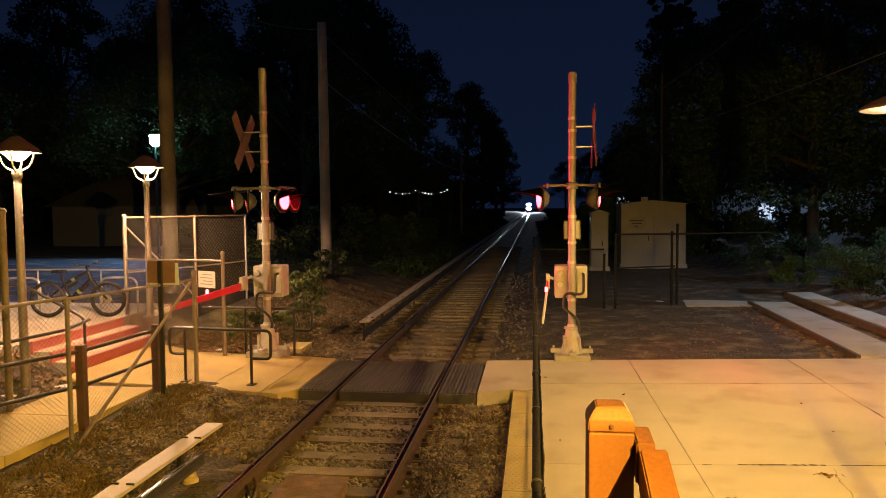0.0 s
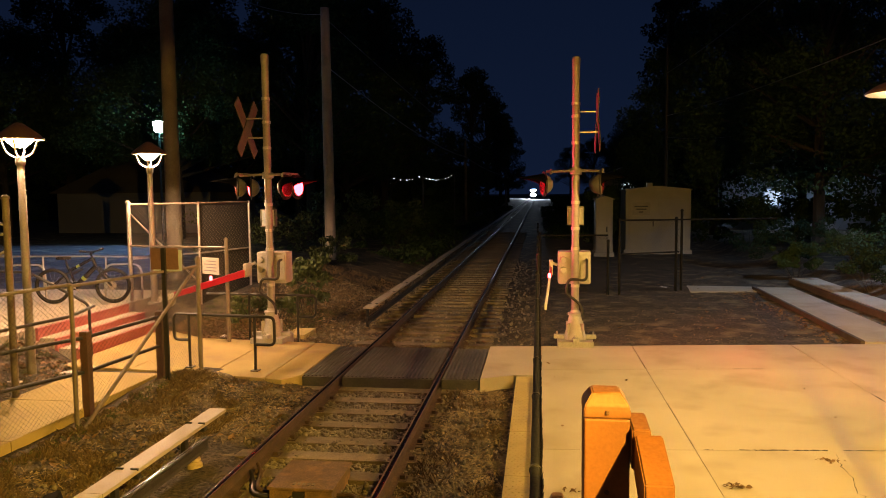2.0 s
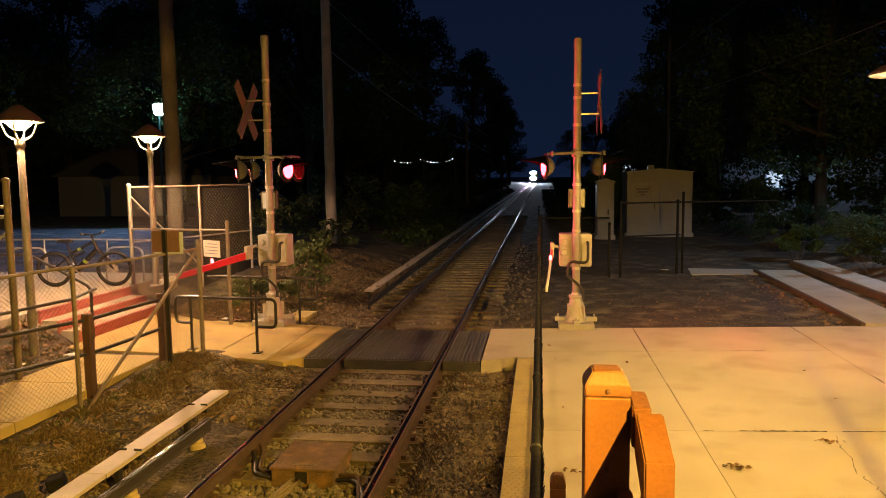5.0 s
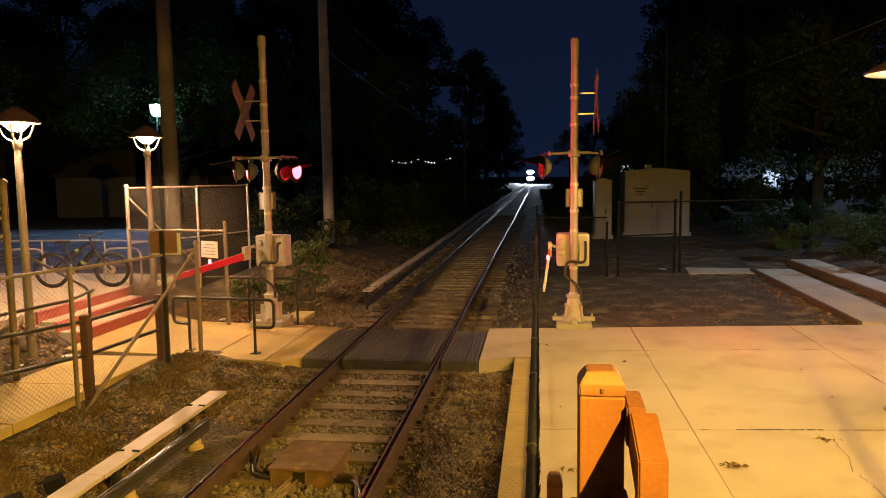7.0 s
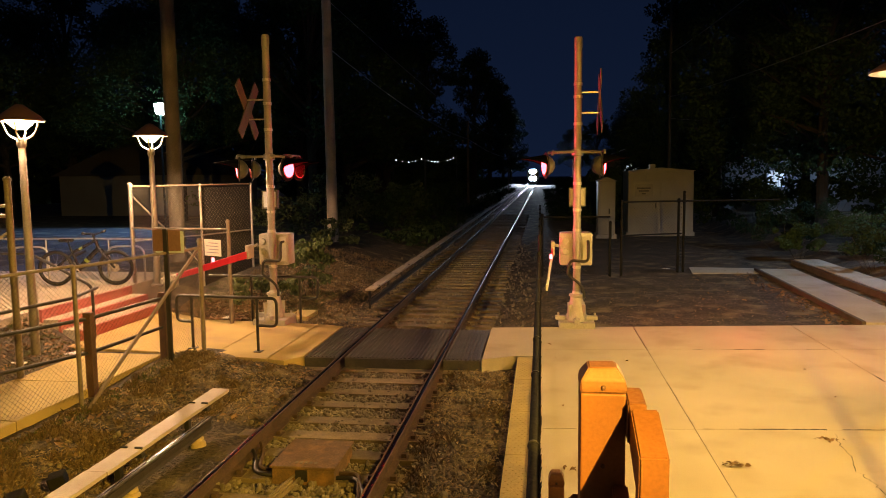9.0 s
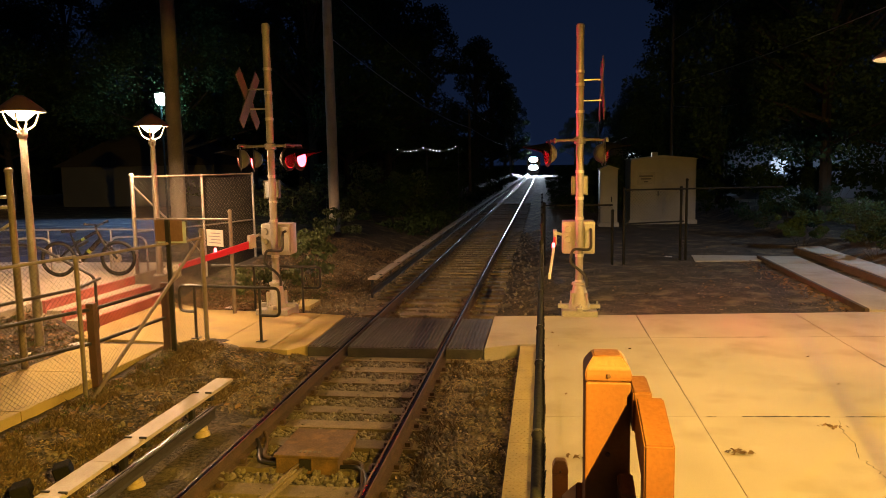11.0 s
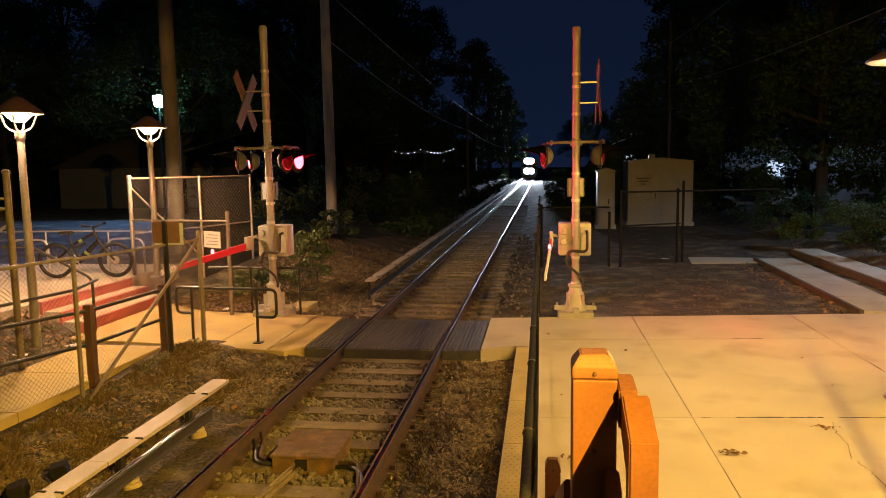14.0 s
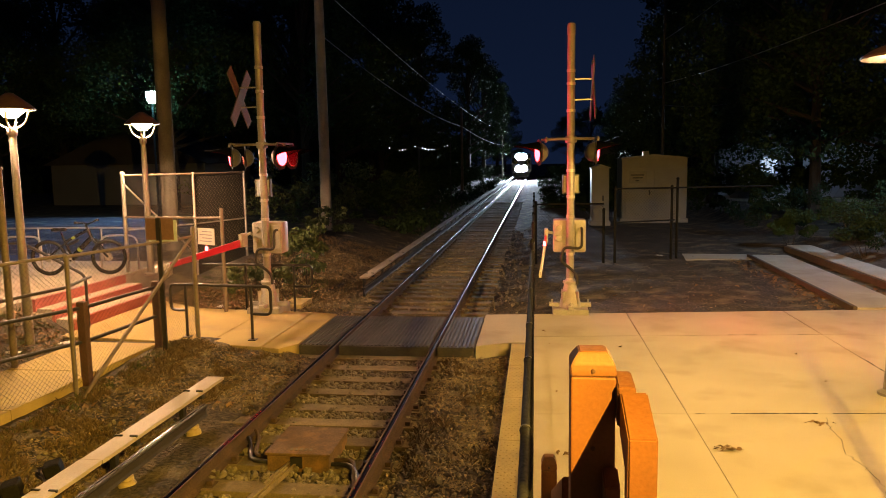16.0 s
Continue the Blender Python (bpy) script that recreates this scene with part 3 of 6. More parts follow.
# ---- lamp posts ----
SHADE = material("brown_enamel_shade", (0.11, 0.06, 0.045), (0.08, 0.045, 0.035), 0.45, scale=5, bump=0.1)
SHADE_IN = material("white_shade_inside", (0.75, 0.73, 0.68), (0.7, 0.68, 0.62), 0.5, bump=0.05)
LAMP_GLASS = material("glowing_lamp_glass", (1, 0.9, 0.7), (1, 0.9, 0.7), 0.4, bump=0, glow=(1.0, 0.70, 0.34), power=55)


def street_lamp(x, y, base, top, label, wide=0.325):
    t = thing("street_lamp", (x, y, 0), label, "street lamp", "lamp posts")
    bm = bmesh.new()
    lathe(bm, [(0.13, base), (0.13, base + 0.03), (0.075, base + 0.06), (0.066, base + 0.3), (0.05, top - 0.55), (0.0, top - 0.55)], seg=16)
    part("post", bm, ALU, t, "tapered grey metal post", smooth=True)
    bm = bmesh.new()
    lathe(bm, [(0.0, top - 0.46), (0.065, top - 0.46), (0.07, top - 0.5), (0.07, top - 0.57), (0.05, top - 0.60)], seg=16)
    part("collar", bm, ALU, t, smooth=True)
    for a in (20, 110, 200, 290):
        c, s = math.cos(radians(a)), math.sin(radians(a))
        bm = bmesh.new()
        pipe(bm, bend([(0.05 * c, 0.05 * s, top - 0.48), (0.17 * c, 0.17 * s, top - 0.43), (0.235 * c, 0.235 * s, top - 0.24)], 0.08, 4), 0.013, 6)
        part("yoke_arm", bm, SHADE_IN, t, "curved pale arm", smooth=True)
    bm = bmesh.new()
    lathe(bm, [(0.0, top + 0.02), (0.05, top + 0.012), (0.13, top - 0.045), (wide * 0.77, top - 0.135), (wide, top - 0.205), (wide, top - 0.225)], seg=28)
    part("shade", bm, SHADE, t, "brown conical shade", smooth=True)
    bm = bmesh.new()
    lathe(bm, [(wide - 0.005, top - 0.226), (0.24, top - 0.20), (0.12, top - 0.16), (0.0, top - 0.15)], seg=28)
    part("reflector", bm, SHADE_IN, t, "white underside of the shade", smooth=True)
    bm = bmesh.new()
    lathe(bm, [(0.0, top - 0.17), (0.19, top - 0.19), (0.195, top - 0.215), (0.15, top - 0.27), (0.08, top - 0.335), (0.0, top - 0.345)], seg=20)
    part("bulb_glass", bm, LAMP_GLASS, t, "glowing frosted glass", smooth=True)


street_lamp(-7.56, 13.4, 0.5, 3.66, "grey lamp post with a lit conical brown shade by the steps")
street_lamp(-7.40, 9.62, -0.25, 3.67, "grey lamp post with a lit conical brown shade by the plaza")
street_lamp(3.86, 8.3, 0.0, 3.85, "lit platform lamp post with a conical shade", 0.46)
street_lamp(1.54, -0.1, 0.0, 4.14, "lit platform lamp post with a conical shade behind the ramp")
# unseen post, placed so that it casts the narrow shadow across the paving
bm = bmesh.new()
rod(bm, (2.12, 2.8, 0), (2.12, 2.8, 4.2), 0.034, seg=16)
tagged(finish("platform_post", bm, STEEL, smooth=True), "unseen steel post put there to cast a strip of shade", "post")

# ---- poles and wires ----


# pole wood made paler: the lamp light it lacks is in the colour
LAMPLIT_POLE = material("lamplit_pole_wood", (0.60, 0.54, 0.46), (0.46, 0.41, 0.35), 0.9, scale=2, fine=45, bump=0.6, stain=(0.2, 0.17, 0.14))


def pole(x, y, h, r, lean, label, mat=POLE_WOOD):
    t = thing("utility_pole", (x, y, 0), label, "utility pole")
    bm = bmesh.new()
    rings = []
    seg, n = 20, 26
    for j in range(n + 1):
        z = -0.3 + (h + 0.3) * j / n
        rr = r * (1 - 0.22 * j / n)
        rings.append([bm.verts.new((lean * z + math.cos(2 * math.pi * i / seg) * rr * (1 + 0.05 * noise.noise((i * 1.3, z * 0.35, r * 30))), math.sin(2 * math.pi * i / seg) * rr * (1 + 0.05 * noise.noise((i * 1.3, z * 0.35, r * 30))), z)) for i in range(seg)])
    for a, b in zip(rings, rings[1:]):
        for i in range(seg):
            bm.faces.new((a[i], a[(i + 1) % seg], b[(i + 1) % seg], b[i]))
    bm.faces.new(rings[-1])
    part("shaft", bm, mat, t, smooth=True)
    return t


pole(-7.0, 23.8, 8.75, 0.19, -0.004, "round wooden pole behind the shrubs, lamp light put into its colour", LAMPLIT_POLE)
pole(-9.52, 18.0, 14.0, 0.20, 0.0, "tall wooden utility pole behind the wire fence")
pole(-6.0, 60.0, 7.0, 0.12, 0.0, "distant wooden pole beside the railway")
pole(-5.0, 112.0, 6.5, 0.12, 0.0, "distant wooden pole beside the railway")
pole(6.0, 36.0, 11.0, 0.08, 0.0, "thin dark utility pole beside the cabinets", DARK_STEEL)
CABLE = material("overhead_cable", (0.75, 0.75, 0.76), (0.7, 0.7, 0.7), 0.3, metal=0.95, bump=0)


def wire(a, b, sag, r=0.012, label="slack black overhead cable between poles"):
    a, b = Vector(a), Vector(b)
    bm = bmesh.new()
    n = 24
    pipe(bm, [a.lerp(b, i / n) - Vector((0, 0, sag * 4 * (i / n) * (1 - i / n))) for i in range(n + 1)], r, 5)
    tagged(finish("overhead_cable", bm, CABLE, smooth=True), label, "cable", "overhead cables")


wire((-7.0, 23.8, 6.85), (-6.0, 60, 5.6), 0.45, 0.016)
wire((-6.0, 60, 5.6), (-5.0, 112, 5.3), 0.35, 0.018)
# this upper cable stands in for a straight ray of headlight flare
wire((-7.0, 23.7, 8.4), (-5.6, 100, 7.4), 0.6, 0.010)
wire((-7.0, 23.8, 6.5), (-9.2, 30.0, 0.3), 0.25, 0.010, "slack guy wire running down from a wooden pole")
wire((-9.5, 18, 8.6), (-7.0, 23.8, 8.55), 0.4, 0.010)
wire((6.0, 36, 6.2), (7.6, 11, 5.9), 0.25, 0.012)
wire((6.0, 36, 8.2), (7.6, 13, 9.2), 0.3, 0.012)
wire((6.0, 36, 5.2), (10.0, 38, 5.4), 0.15, 0.010)

# ---- fences ----


def fence_post(parent, x, y, z0, z1, r=0.03, mat=OLD_STEEL, label=""):
    bm = bmesh.new()
    lathe(bm, [(r, z0), (r, z1 - 0.02), (r * 1.25, z1 - 0.018), (r * 1.2, z1 + 0.012), (r * 0.7, z1 + 0.035), (0, z1 + 0.04)], (x, y, 0), seg=12)
    return part("post", bm, mat, parent, label, smooth=True)


def fence_bar(parent, a, b, r=0.021, mat=OLD_STEEL, name="top_rail"):
    bm = bmesh.new()
    rod(bm, a, b, r, seg=10)
    return part(name, bm, mat, parent, smooth=True)


def fence_net(parent, a, b, z0, z1, mat=WIRE, pitch=0.062, r=0.0022, rise=0.0):
    a, b = Vector((*a, 0)), Vector((*b, 0))
    bm = chain_link((b - a).length, z1 - z0, pitch, r)
    d = (b - a).normalized()
    m = Matrix(((d.x, -d.y, 0, a.x), (d.y, d.x, 0, a.y), (0, 0, 1, z0), (0, 0, 0, 1)))
    bmesh.ops.transform(bm, matrix=m, verts=bm.verts)
    return part("wire_netting", bm, mat, parent, "diamond wire netting")


# beside the footpath
f = thing("chain_link_fence", (0, 0, 0), "galvanized chain-link fence beside the footpath", "fence")
line = [(-4.99, 10.05), (-5.09, 9.27), (-5.48, 7.84), (-6.0, 5.9), (-6.5, 4.0)]
for i, (x, y) in enumerate(line):
    if i != 1:
        fence_post(f, x, y, -0.25, 1.70 if i == 0 else 1.56, 0.033 if i == 0 else 0.027)
for (a, b) in zip(line, line[1:]):
    fence_bar(f, (*a, 1.60), (*b, 1.58))
    fence_net(f, a, b, 0.02, 1.56)
fence_bar(f, (-4.99, 10.05, 1.62), (-5.14, 7.38, -0.05), 0.024, OLD_STEEL, "brace")
for z in (0.4, 0.9, 1.4):
    bm = bmesh.new()
    lathe(bm, [(0.033, z - 0.012), (0.039, z - 0.01), (0.039, z + 0.01), (0.033, z + 0.012)], (-4.99, 10.05, 0), seg=12)
    part("tension_band", bm, OLD_STEEL, f)
s = thing("sign_post", (-5.09, 9.27, 0), "black steel post with a blank-backed sign", "sign")
bm = bmesh.new()
box(bm, (-0.03, -0.02, -0.2), (0.03, 0.02, 1.93), 0.006)
part("post", bm, BLACK, s)
# bare metal, with the red signal light put into its base colour
REDLIT_SIGN = material("redlit_sign_back", (0.28, 0.155, 0.135), (0.22, 0.125, 0.11), 0.55, metal=0.1, scale=5, bump=0.1)
bm = bmesh.new()
box(bm, (-0.20, 0.022, 1.625), (0.20, 0.03, 1.92), 0.0035)
part("sign_panel", bm, REDLIT_SIGN, s, "bare metal back of a sign")
bm = bmesh.new()
box(bm, (-0.17, 0.034, 1.60), (0.245, 0.04, 1.895), 0.0028)
part("sign_panel", bm, WHITE_BOX, s, "white edge of a second sign")

# tall gate and fence behind the steps
ZINC = material("bright_zinc_wire", (0.19, 0.17, 0.145), (0.14, 0.125, 0.11), 0.5, metal=0.4, bump=0)
f = thing("tall_wire_fence", (0, 0, 0), "tall galvanized wire fence with a dark screen", "fence")
A, B, C = (-8.24, 13.73), (-7.52, 15.3), (-7.05, 17.0)
fence_post(f, *A, 0.4, 2.5, 0.042, STEEL)
fence_post(f, *B, 0.2, 2.46, 0.03, STEEL)
fence_post(f, *C, 0.0, 2.46, 0.03, STEEL)
for a, b in ((A, B), (B, C)):
    fence_bar(f, (*a, 2.46), (*b, 2.46), 0.024)
    fence_bar(f, (*a, 1.35), (*b, 1.35), 0.018, STEEL, "mid_rail")
fence_bar(f, (*A, 2.3), (-7.55, 15.2, 0.75), 0.02, STEEL, "brace")
fence_net(f, A, B, 0.55, 2.44, ZINC, 0.105, 0.0019)
fence_net(f, B, C, 0.2, 2.44, ZINC, 0.105, 0.0019)
SCREEN = material("dark_fence_screen", (0.025, 0.023, 0.018), (0.018, 0.016, 0.013), 0.9, scale=7, bump=0.3)
bm = bmesh.new()
d = (Vector(C) - Vector(B)).normalized()
box(bm, (0, 0.006, 0.2), ((Vector(C) - Vector(B)).length - 0.05, 0.014, 2.42))
bmesh.ops.transform(bm, matrix=Matrix(((d.x, -d.y, 0, B[0]), (d.y, d.x, 0, B[1]), (0, 0, 1, 0), (0, 0, 0, 1))), verts=bm.verts)
part("screen", bm, SCREEN, f, "dark privacy cloth")
# low fence from the tall gate to the signal
f = thing("low_wire_fence", (0, 0, 0), "low galvanized wire fence behind the crossing path", "fence")
D = (-5.55, 12.3)
fence_post(f, *D, -0.2, 1.84, 0.033)
fence_bar(f, (D[0], D[1], 1.70), (A[0], A[1], 1.62), 0.02)
fence_net(f, D, A, 0.05, 1.66)
n = thing("notice_board", (0, 0, 0), "white printed notice hung on the wire fence", "notice")
PAPER = material("white_notice", (0.72, 0.70, 0.68), (0.66, 0.64, 0.62), 0.6, scale=9, bump=0.05)
INK = material("grey_print", (0.34, 0.30, 0.36), (0.3, 0.26, 0.32), 0.6, bump=0)
k = (Vector(A) - Vector(D)).normalized()
mm = Matrix(((k.x, -k.y, 0, D[0]), (k.y, k.x, 0, D[1]), (0, 0, 1, 0), (0, 0, 0, 1)))
bm = bmesh.new()
box(bm, (0.19, 0.02, 1.20), (0.66, 0.034, 1.50), 0.003, mm)
part("panel", bm, PAPER, n)
for i in range(4):
    bm = bmesh.new()
    box(bm, (0.25, 0.035, 1.255 + i * 0.058), (0.60 - 0.07 * (i % 2), 0.038, 1.272 + i * 0.058), 0, mm)
    part("print_line", bm, INK, n, "unreadable line of print")
# post at the plaza's edge with gate fittings
f = thing("gate_post", (-6.74, 8.6, 0), "galvanized gate post with hinges and netting", "fence")
fence_post(f, -0.12, 0, -0.2, 2.62, 0.045)
for z in (2.15, 2.28):
    fence_bar(f, (-0.12, 0, z), (-1.6, -0.75, z), 0.022, STEEL, "rail")
fence_bar(f, (-0.12, 0, 1.95), (-1.6, -0.75, 0.9), 0.02, STEEL, "brace")
fence_net(f, (-0.12, 0), (-1.6, -0.75), 0.2, 2.15)

# platform fence, edge on to the track
f = thing("black_wire_fence", (0, 0, 0), "black chain-link fence along the platform edge", "fence", "black fences")
FX = -0.055
fence_post(f, FX, 10.2, 0, 1.5, 0.026, FENCE_BLACK)
for y in (7.8, 5.4, 3.0):
    fence_post(f, FX, y, 0, 1.41, 0.018, FENCE_BLACK)
fence_bar(f, (FX, 10.2, 1.47), (FX, 1.0, 1.47), 0.021, FENCE_BLACK)
fence_bar(f, (FX, 10.2, 0.08), (FX, 1.0, 0.08), 0.014, FENCE_BLACK, "bottom_rail")
fence_net(f, (FX + 0.023, 10.2), (FX + 0.023, 1.0), 0.06, 1.475, DARKWIRE, 0.066, 0.0012)
bm = bmesh.new()
for i in range(280):
    y = 10.17 - i * 0.033
    j = random.uniform(-0.003, 0.004)
    rod(bm, (FX + 0.020 + j, y - 0.008, 1.462), (FX + 0.031 + j, y + 0.004, 1.492 + j), 0.0034, 0.002, seg=5)
    rod(bm, (FX + 0.031 + j, y + 0.004, 1.492 + j), (FX + 0.022, y + 0.016, 1.470), 0.0026, 0.003, seg=5)
part("wire_selvage", bm, DARKWIRE, f, "twisted wire selvage along the top rail")
for y in (9.2, 7.8, 6.4, 5.0, 4.1, 3.0):
    bm = bmesh.new()
    lathe(bm, [(0.0215, -0.01), (0.026, -0.008), (0.026, 0.008), (0.0215, 0.01)], (0, 0, 0), seg=12)
    bmesh.ops.transform(bm, matrix=pose(FX, y, 1.47, 90, 0, 0), verts=bm.verts)
    part("tie_band", bm, BLACK, f)
f = thing("black_wire_fence", (0, 0, 0), "black chain-link fence beside the far track", "fence", "black fences")
for i in range(6):
    fence_post(f, -0.05 - 0.002 * i, 13.1 + i * 2.6, -0.2, 1.5, 0.026, FENCE_BLACK)
fence_bar(f, (-0.05, 13.1, 1.47), (-0.06, 26.1, 1.47), 0.02, FENCE_BLACK)
fence_net(f, (-0.05, 13.1), (-0.06, 26.1), 0.0, 1.47, FENCE_BLACK, 0.08, 0.002)
f = thing("black_wire_fence", (0, 0, 0), "black chain-link gate before the signal cabinets", "fence", "black fences")
for x, y, z in ((0.0, 19.2, 1.55), (1.75, 19.2, 1.35), (2.05, 19.3, 1.35), (3.62, 20.1, 1.9), (3.78, 20.2, 2.1)):
    fence_post(f, x, y, -0.2, z, 0.035, FENCE_BLACK)
fence_bar(f, (0, 19.2, 1.5), (1.75, 19.2, 1.5), 0.02, FENCE_BLACK)
fence_bar(f, (2.05, 19.3, 1.88), (6.2, 20.2, 1.88), 0.022, FENCE_BLACK)
fence_bar(f, (2.05, 19.3, 1.0), (3.7, 20.1, 1.0), 0.02, FENCE_BLACK, "mid_rail")
fence_post(f, 2.05, 19.3, -0.2, 1.9, 0.03, FENCE_BLACK)
fence_net(f, (0, 19.2), (1.75, 19.2), 0.0, 1.5, FENCE_BLACK, 0.09, 0.0035)
fence_net(f, (2.05, 19.3), (3.7, 20.1), 0.0, 1.86, FENCE_BLACK, 0.09, 0.003)

# ---- pipe rails ----


def pipe_rail(pts, label, r=0.024, corner=0.09, posts=(), mat=RAILING, feet=True):
    t = thing("handrail", (0, 0, 0), label, "handrail", "pipe rails")
    bm = bmesh.new()
    pipe(bm, bend(pts, corner, 5), r, 10)
    part("rail", bm, mat, t, smooth=True)
    for x, y, z0, z1 in posts:
        bm = bmesh.new()
        rod(bm, (x, y, z0), (x, y, z1), r * 0.95, seg=10)
        part("post", bm, mat, t, smooth=True)
        if feet:
            bm = bmesh.new()
            box(bm, (x - 0.06, y - 0.06, z0 + 0.001), (x + 0.06, y + 0.06, z0 + 0.014), 0.003)
            part("foot_plate", bm, mat, t)
    return t


pipe_rail([(-5.34, 10.41, 0.42), (-5.60, 10.44, 0.42), (-5.60, 10.44, 0.82), (-3.92, 10.24, 0.82), (-3.92, 10.24, 0.40), (-4.24, 10.28, 0.40)], "black pipe handrail with looped ends at the crossing", posts=((-4.24, 10.28, 0, 0.82), (-5.34, 10.41, 0, 0.82)))
pipe_rail([(-6.15, 12.72, 0.81), (-4.02, 12.58, 0.81), (-4.02, 12.58, 0.42), (-4.36, 12.60, 0.42)], "black pipe handrail with a looped end behind the crossing path", posts=((-4.36, 12.59, -0.1, 0.81), (-5.3, 12.65, -0.1, 0.81)))
pipe_rail([(-7.2, 10.75, 0.05), (-7.2, 10.75, 0.9), (-8.35, 10.9, 1.4), (-10.6, 11.0, 1.4)], "black pipe handrail up the red steps", corner=0.12, posts=((-8.4, 10.9, 0.5, 1.4), (-9.6, 10.97, 0.5, 1.4)))
pipe_rail([(-7.18, 10.85, 0.86), (-6.75, 9.62, 0.9), (-7.15, 8.37, 0.86), (-7.4, 7.2, 0.86)], "lower black pipe rail beside the ramp", posts=())
f = thing("post_and_rail_fence", (0, 0, 0), "rust-brown posts with two black pipe rails along the footpath", "fence")
for x, y in ((-5.50, 9.85), (-5.62, 8.28), (-6.2, 6.7)):
    bm = bmesh.new()
    box(bm, (x - 0.05, y - 0.05, -0.25), (x + 0.05, y + 0.05, 0.96), 0.008)
    part("post", bm, BROWN, f, "rust-brown square post")
for z in (0.88, 0.45):
    bm = bmesh.new()
    pipe(bm, [(-5.50, 9.85, z), (-5.62, 8.28, z), (-6.02, 7.3, z), (-6.6, 5.9, z)], 0.024, 10)
    part("rail", bm, BLACK, f, smooth=True)

# ---- third rail with its cover boards ----


def third_rail(y0, y1, step, label):
    t = thing("third_rail", (0, 0, 0), label, "third rail", "third rail")
    x = -3.53
    bm = bmesh.new()
    extrude_shape(bm, [(x - 0.035, 0.06), (x - 0.01, 0.03), (x - 0.01, -0.03), (x - 0.03, -0.05), (x + 0.03, -0.05), (x + 0.01, -0.03), (x + 0.01, 0.03), (x + 0.035, 0.06), (x + 0.03, 0.075), (x - 0.03, 0.075)], y0 + 0.02, y1 - 0.25)
    part("contact_rail", bm, DARK_STEEL, t, "dark steel contact rail")
    bm = bmesh.new()
    box(bm, (x - 0.005, y0 + 0.03, 0.072), (x + 0.005, y1 - 0.27, 0.078))
    part("contact_face", bm, RAIL_TOP, t, "polished top of the contact rail")
    return t


POT = material("cream_insulator", (0.45, 0.36, 0.20), (0.38, 0.30, 0.16), 0.4, scale=8, bump=0.1)


def cover(t, y0, y1, step):
    y = y0
    while y < y1 - 0.1:
        e = min(y + step, y1)
        bm = bmesh.new()
        dx = random.uniform(-0.008, 0.008)
        box(bm, (-3.605 + dx, y + 0.006, 0.275), (-3.415 + dx, e - 0.006, 0.31), 0.005, pose(0, 0, 0, 0, random.uniform(-0.1, 0.1), 0))
        part("cover_board", bm, BOARD, t, "grey weathered cover plank")
        for yy in (y + 0.5, (y + e) / 2 + 0.6):
            if yy > e:
                continue
            bm = bmesh.new()
            box(bm, (-3.66, yy - 0.03, -0.2), (-3.61, yy + 0.03, 0.275), 0.006)
            box(bm, (-3.64, yy - 0.03, 0.235), (-3.40, yy + 0.03, 0.273), 0.004)
            part("bracket", bm, BLACK, t, "black bracket arm")
            for x0, x1 in ((-3.612, -3.545), (-3.475, -3.408)):
                bm = bmesh.new()
                box(bm, (x0, yy - 0.009, 0.300), (x1, yy + 0.009, 0.322), 0.003)
                part("clamp", bm, BLACK, t, "black clamp over the plank's edge")
            if yy > 12:
                continue
            bm = bmesh.new()
            lathe(bm, [(0.0, -0.05), (0.055, -0.052), (0.06, -0.08), (0.05, -0.09), (0.075, -0.11), (0.08, -0.17), (0.085, -0.22)], (-3.53, yy, 0), seg=14)
            part("insulator", bm, POT, t, "stubby cream insulator", smooth=True)
        y = e


t = third_rail(0.5, 7.42, 2.3, "third rail with a weathered cover plank beside the track")
cover(t, 0.5, 7.42, 2.32)
t = third_rail(14.45, 330, 4, "long third rail under grey cover planks beyond the crossing")
cover(t, 14.45, 60, 3.6)
bm = bmesh.new()
box(bm, (-3.62, 60.01, 0.275), (-3.37, 330, 0.31))
part("cover_board", bm, BOARD, t, "far run of cover planks")
for y in (5.55, 5.15):
    bm = bmesh.new()
    box(bm, (-0.05, -0.05, -0.2), (0.05, 0.05, 0.08), 0.012)
    box(bm, (-0.07, -0.075, 0.04), (0.07, 0.075, 0.15), 0.018)
    ob = finish("cable_stub", bm, FENCE_BLACK)
    ob.matrix_basis = pose(-4.12 - (5.55 - y) * 0.2, y, -0.05, 6, -14, 25)
    tagged(ob, "short black cable end box in the dirt", "cable box")

# ---- box between the rails ----
RUSTBOX = material("rusty_steel_lid", (0.17, 0.105, 0.052), (0.095, 0.064, 0.038), 0.8, metal=0.0, scale=7, bump=0.5, stain=(0.27, 0.15, 0.055), stain_amount=0.6, spec=0.2)
t = thing("track_box", (-2.17, 6.5, -0.02), "rusty steel track connection box between the rails", "track box")
bm = bmesh.new()
box(bm, (-0.30, -0.33, -0.2), (0.29, 0.33, -0.02), 0.015)
part("casing", bm, RUSTBOX, t)
bm = bmesh.new()
box(bm, (-0.315, -0.345, -0.02), (0.305, 0.345, 0.006), 0.008)
part("lid", bm, RUSTBOX, t, "flat rusty lid")
for i in range(5):
    bm = bmesh.new()
    box(bm, (-0.10 + i * 0.045, -0.27, 0.006), (-0.072 + i * 0.045, -0.22, 0.010))
    part("raised_mark", bm, TIE, t, "worn unreadable raised mark")
bm = bmesh.new()
box(bm, (-0.07, -0.35, -0.13), (0.04, -0.325, -0.03))
part("cable_slot", bm, BLACK, t)
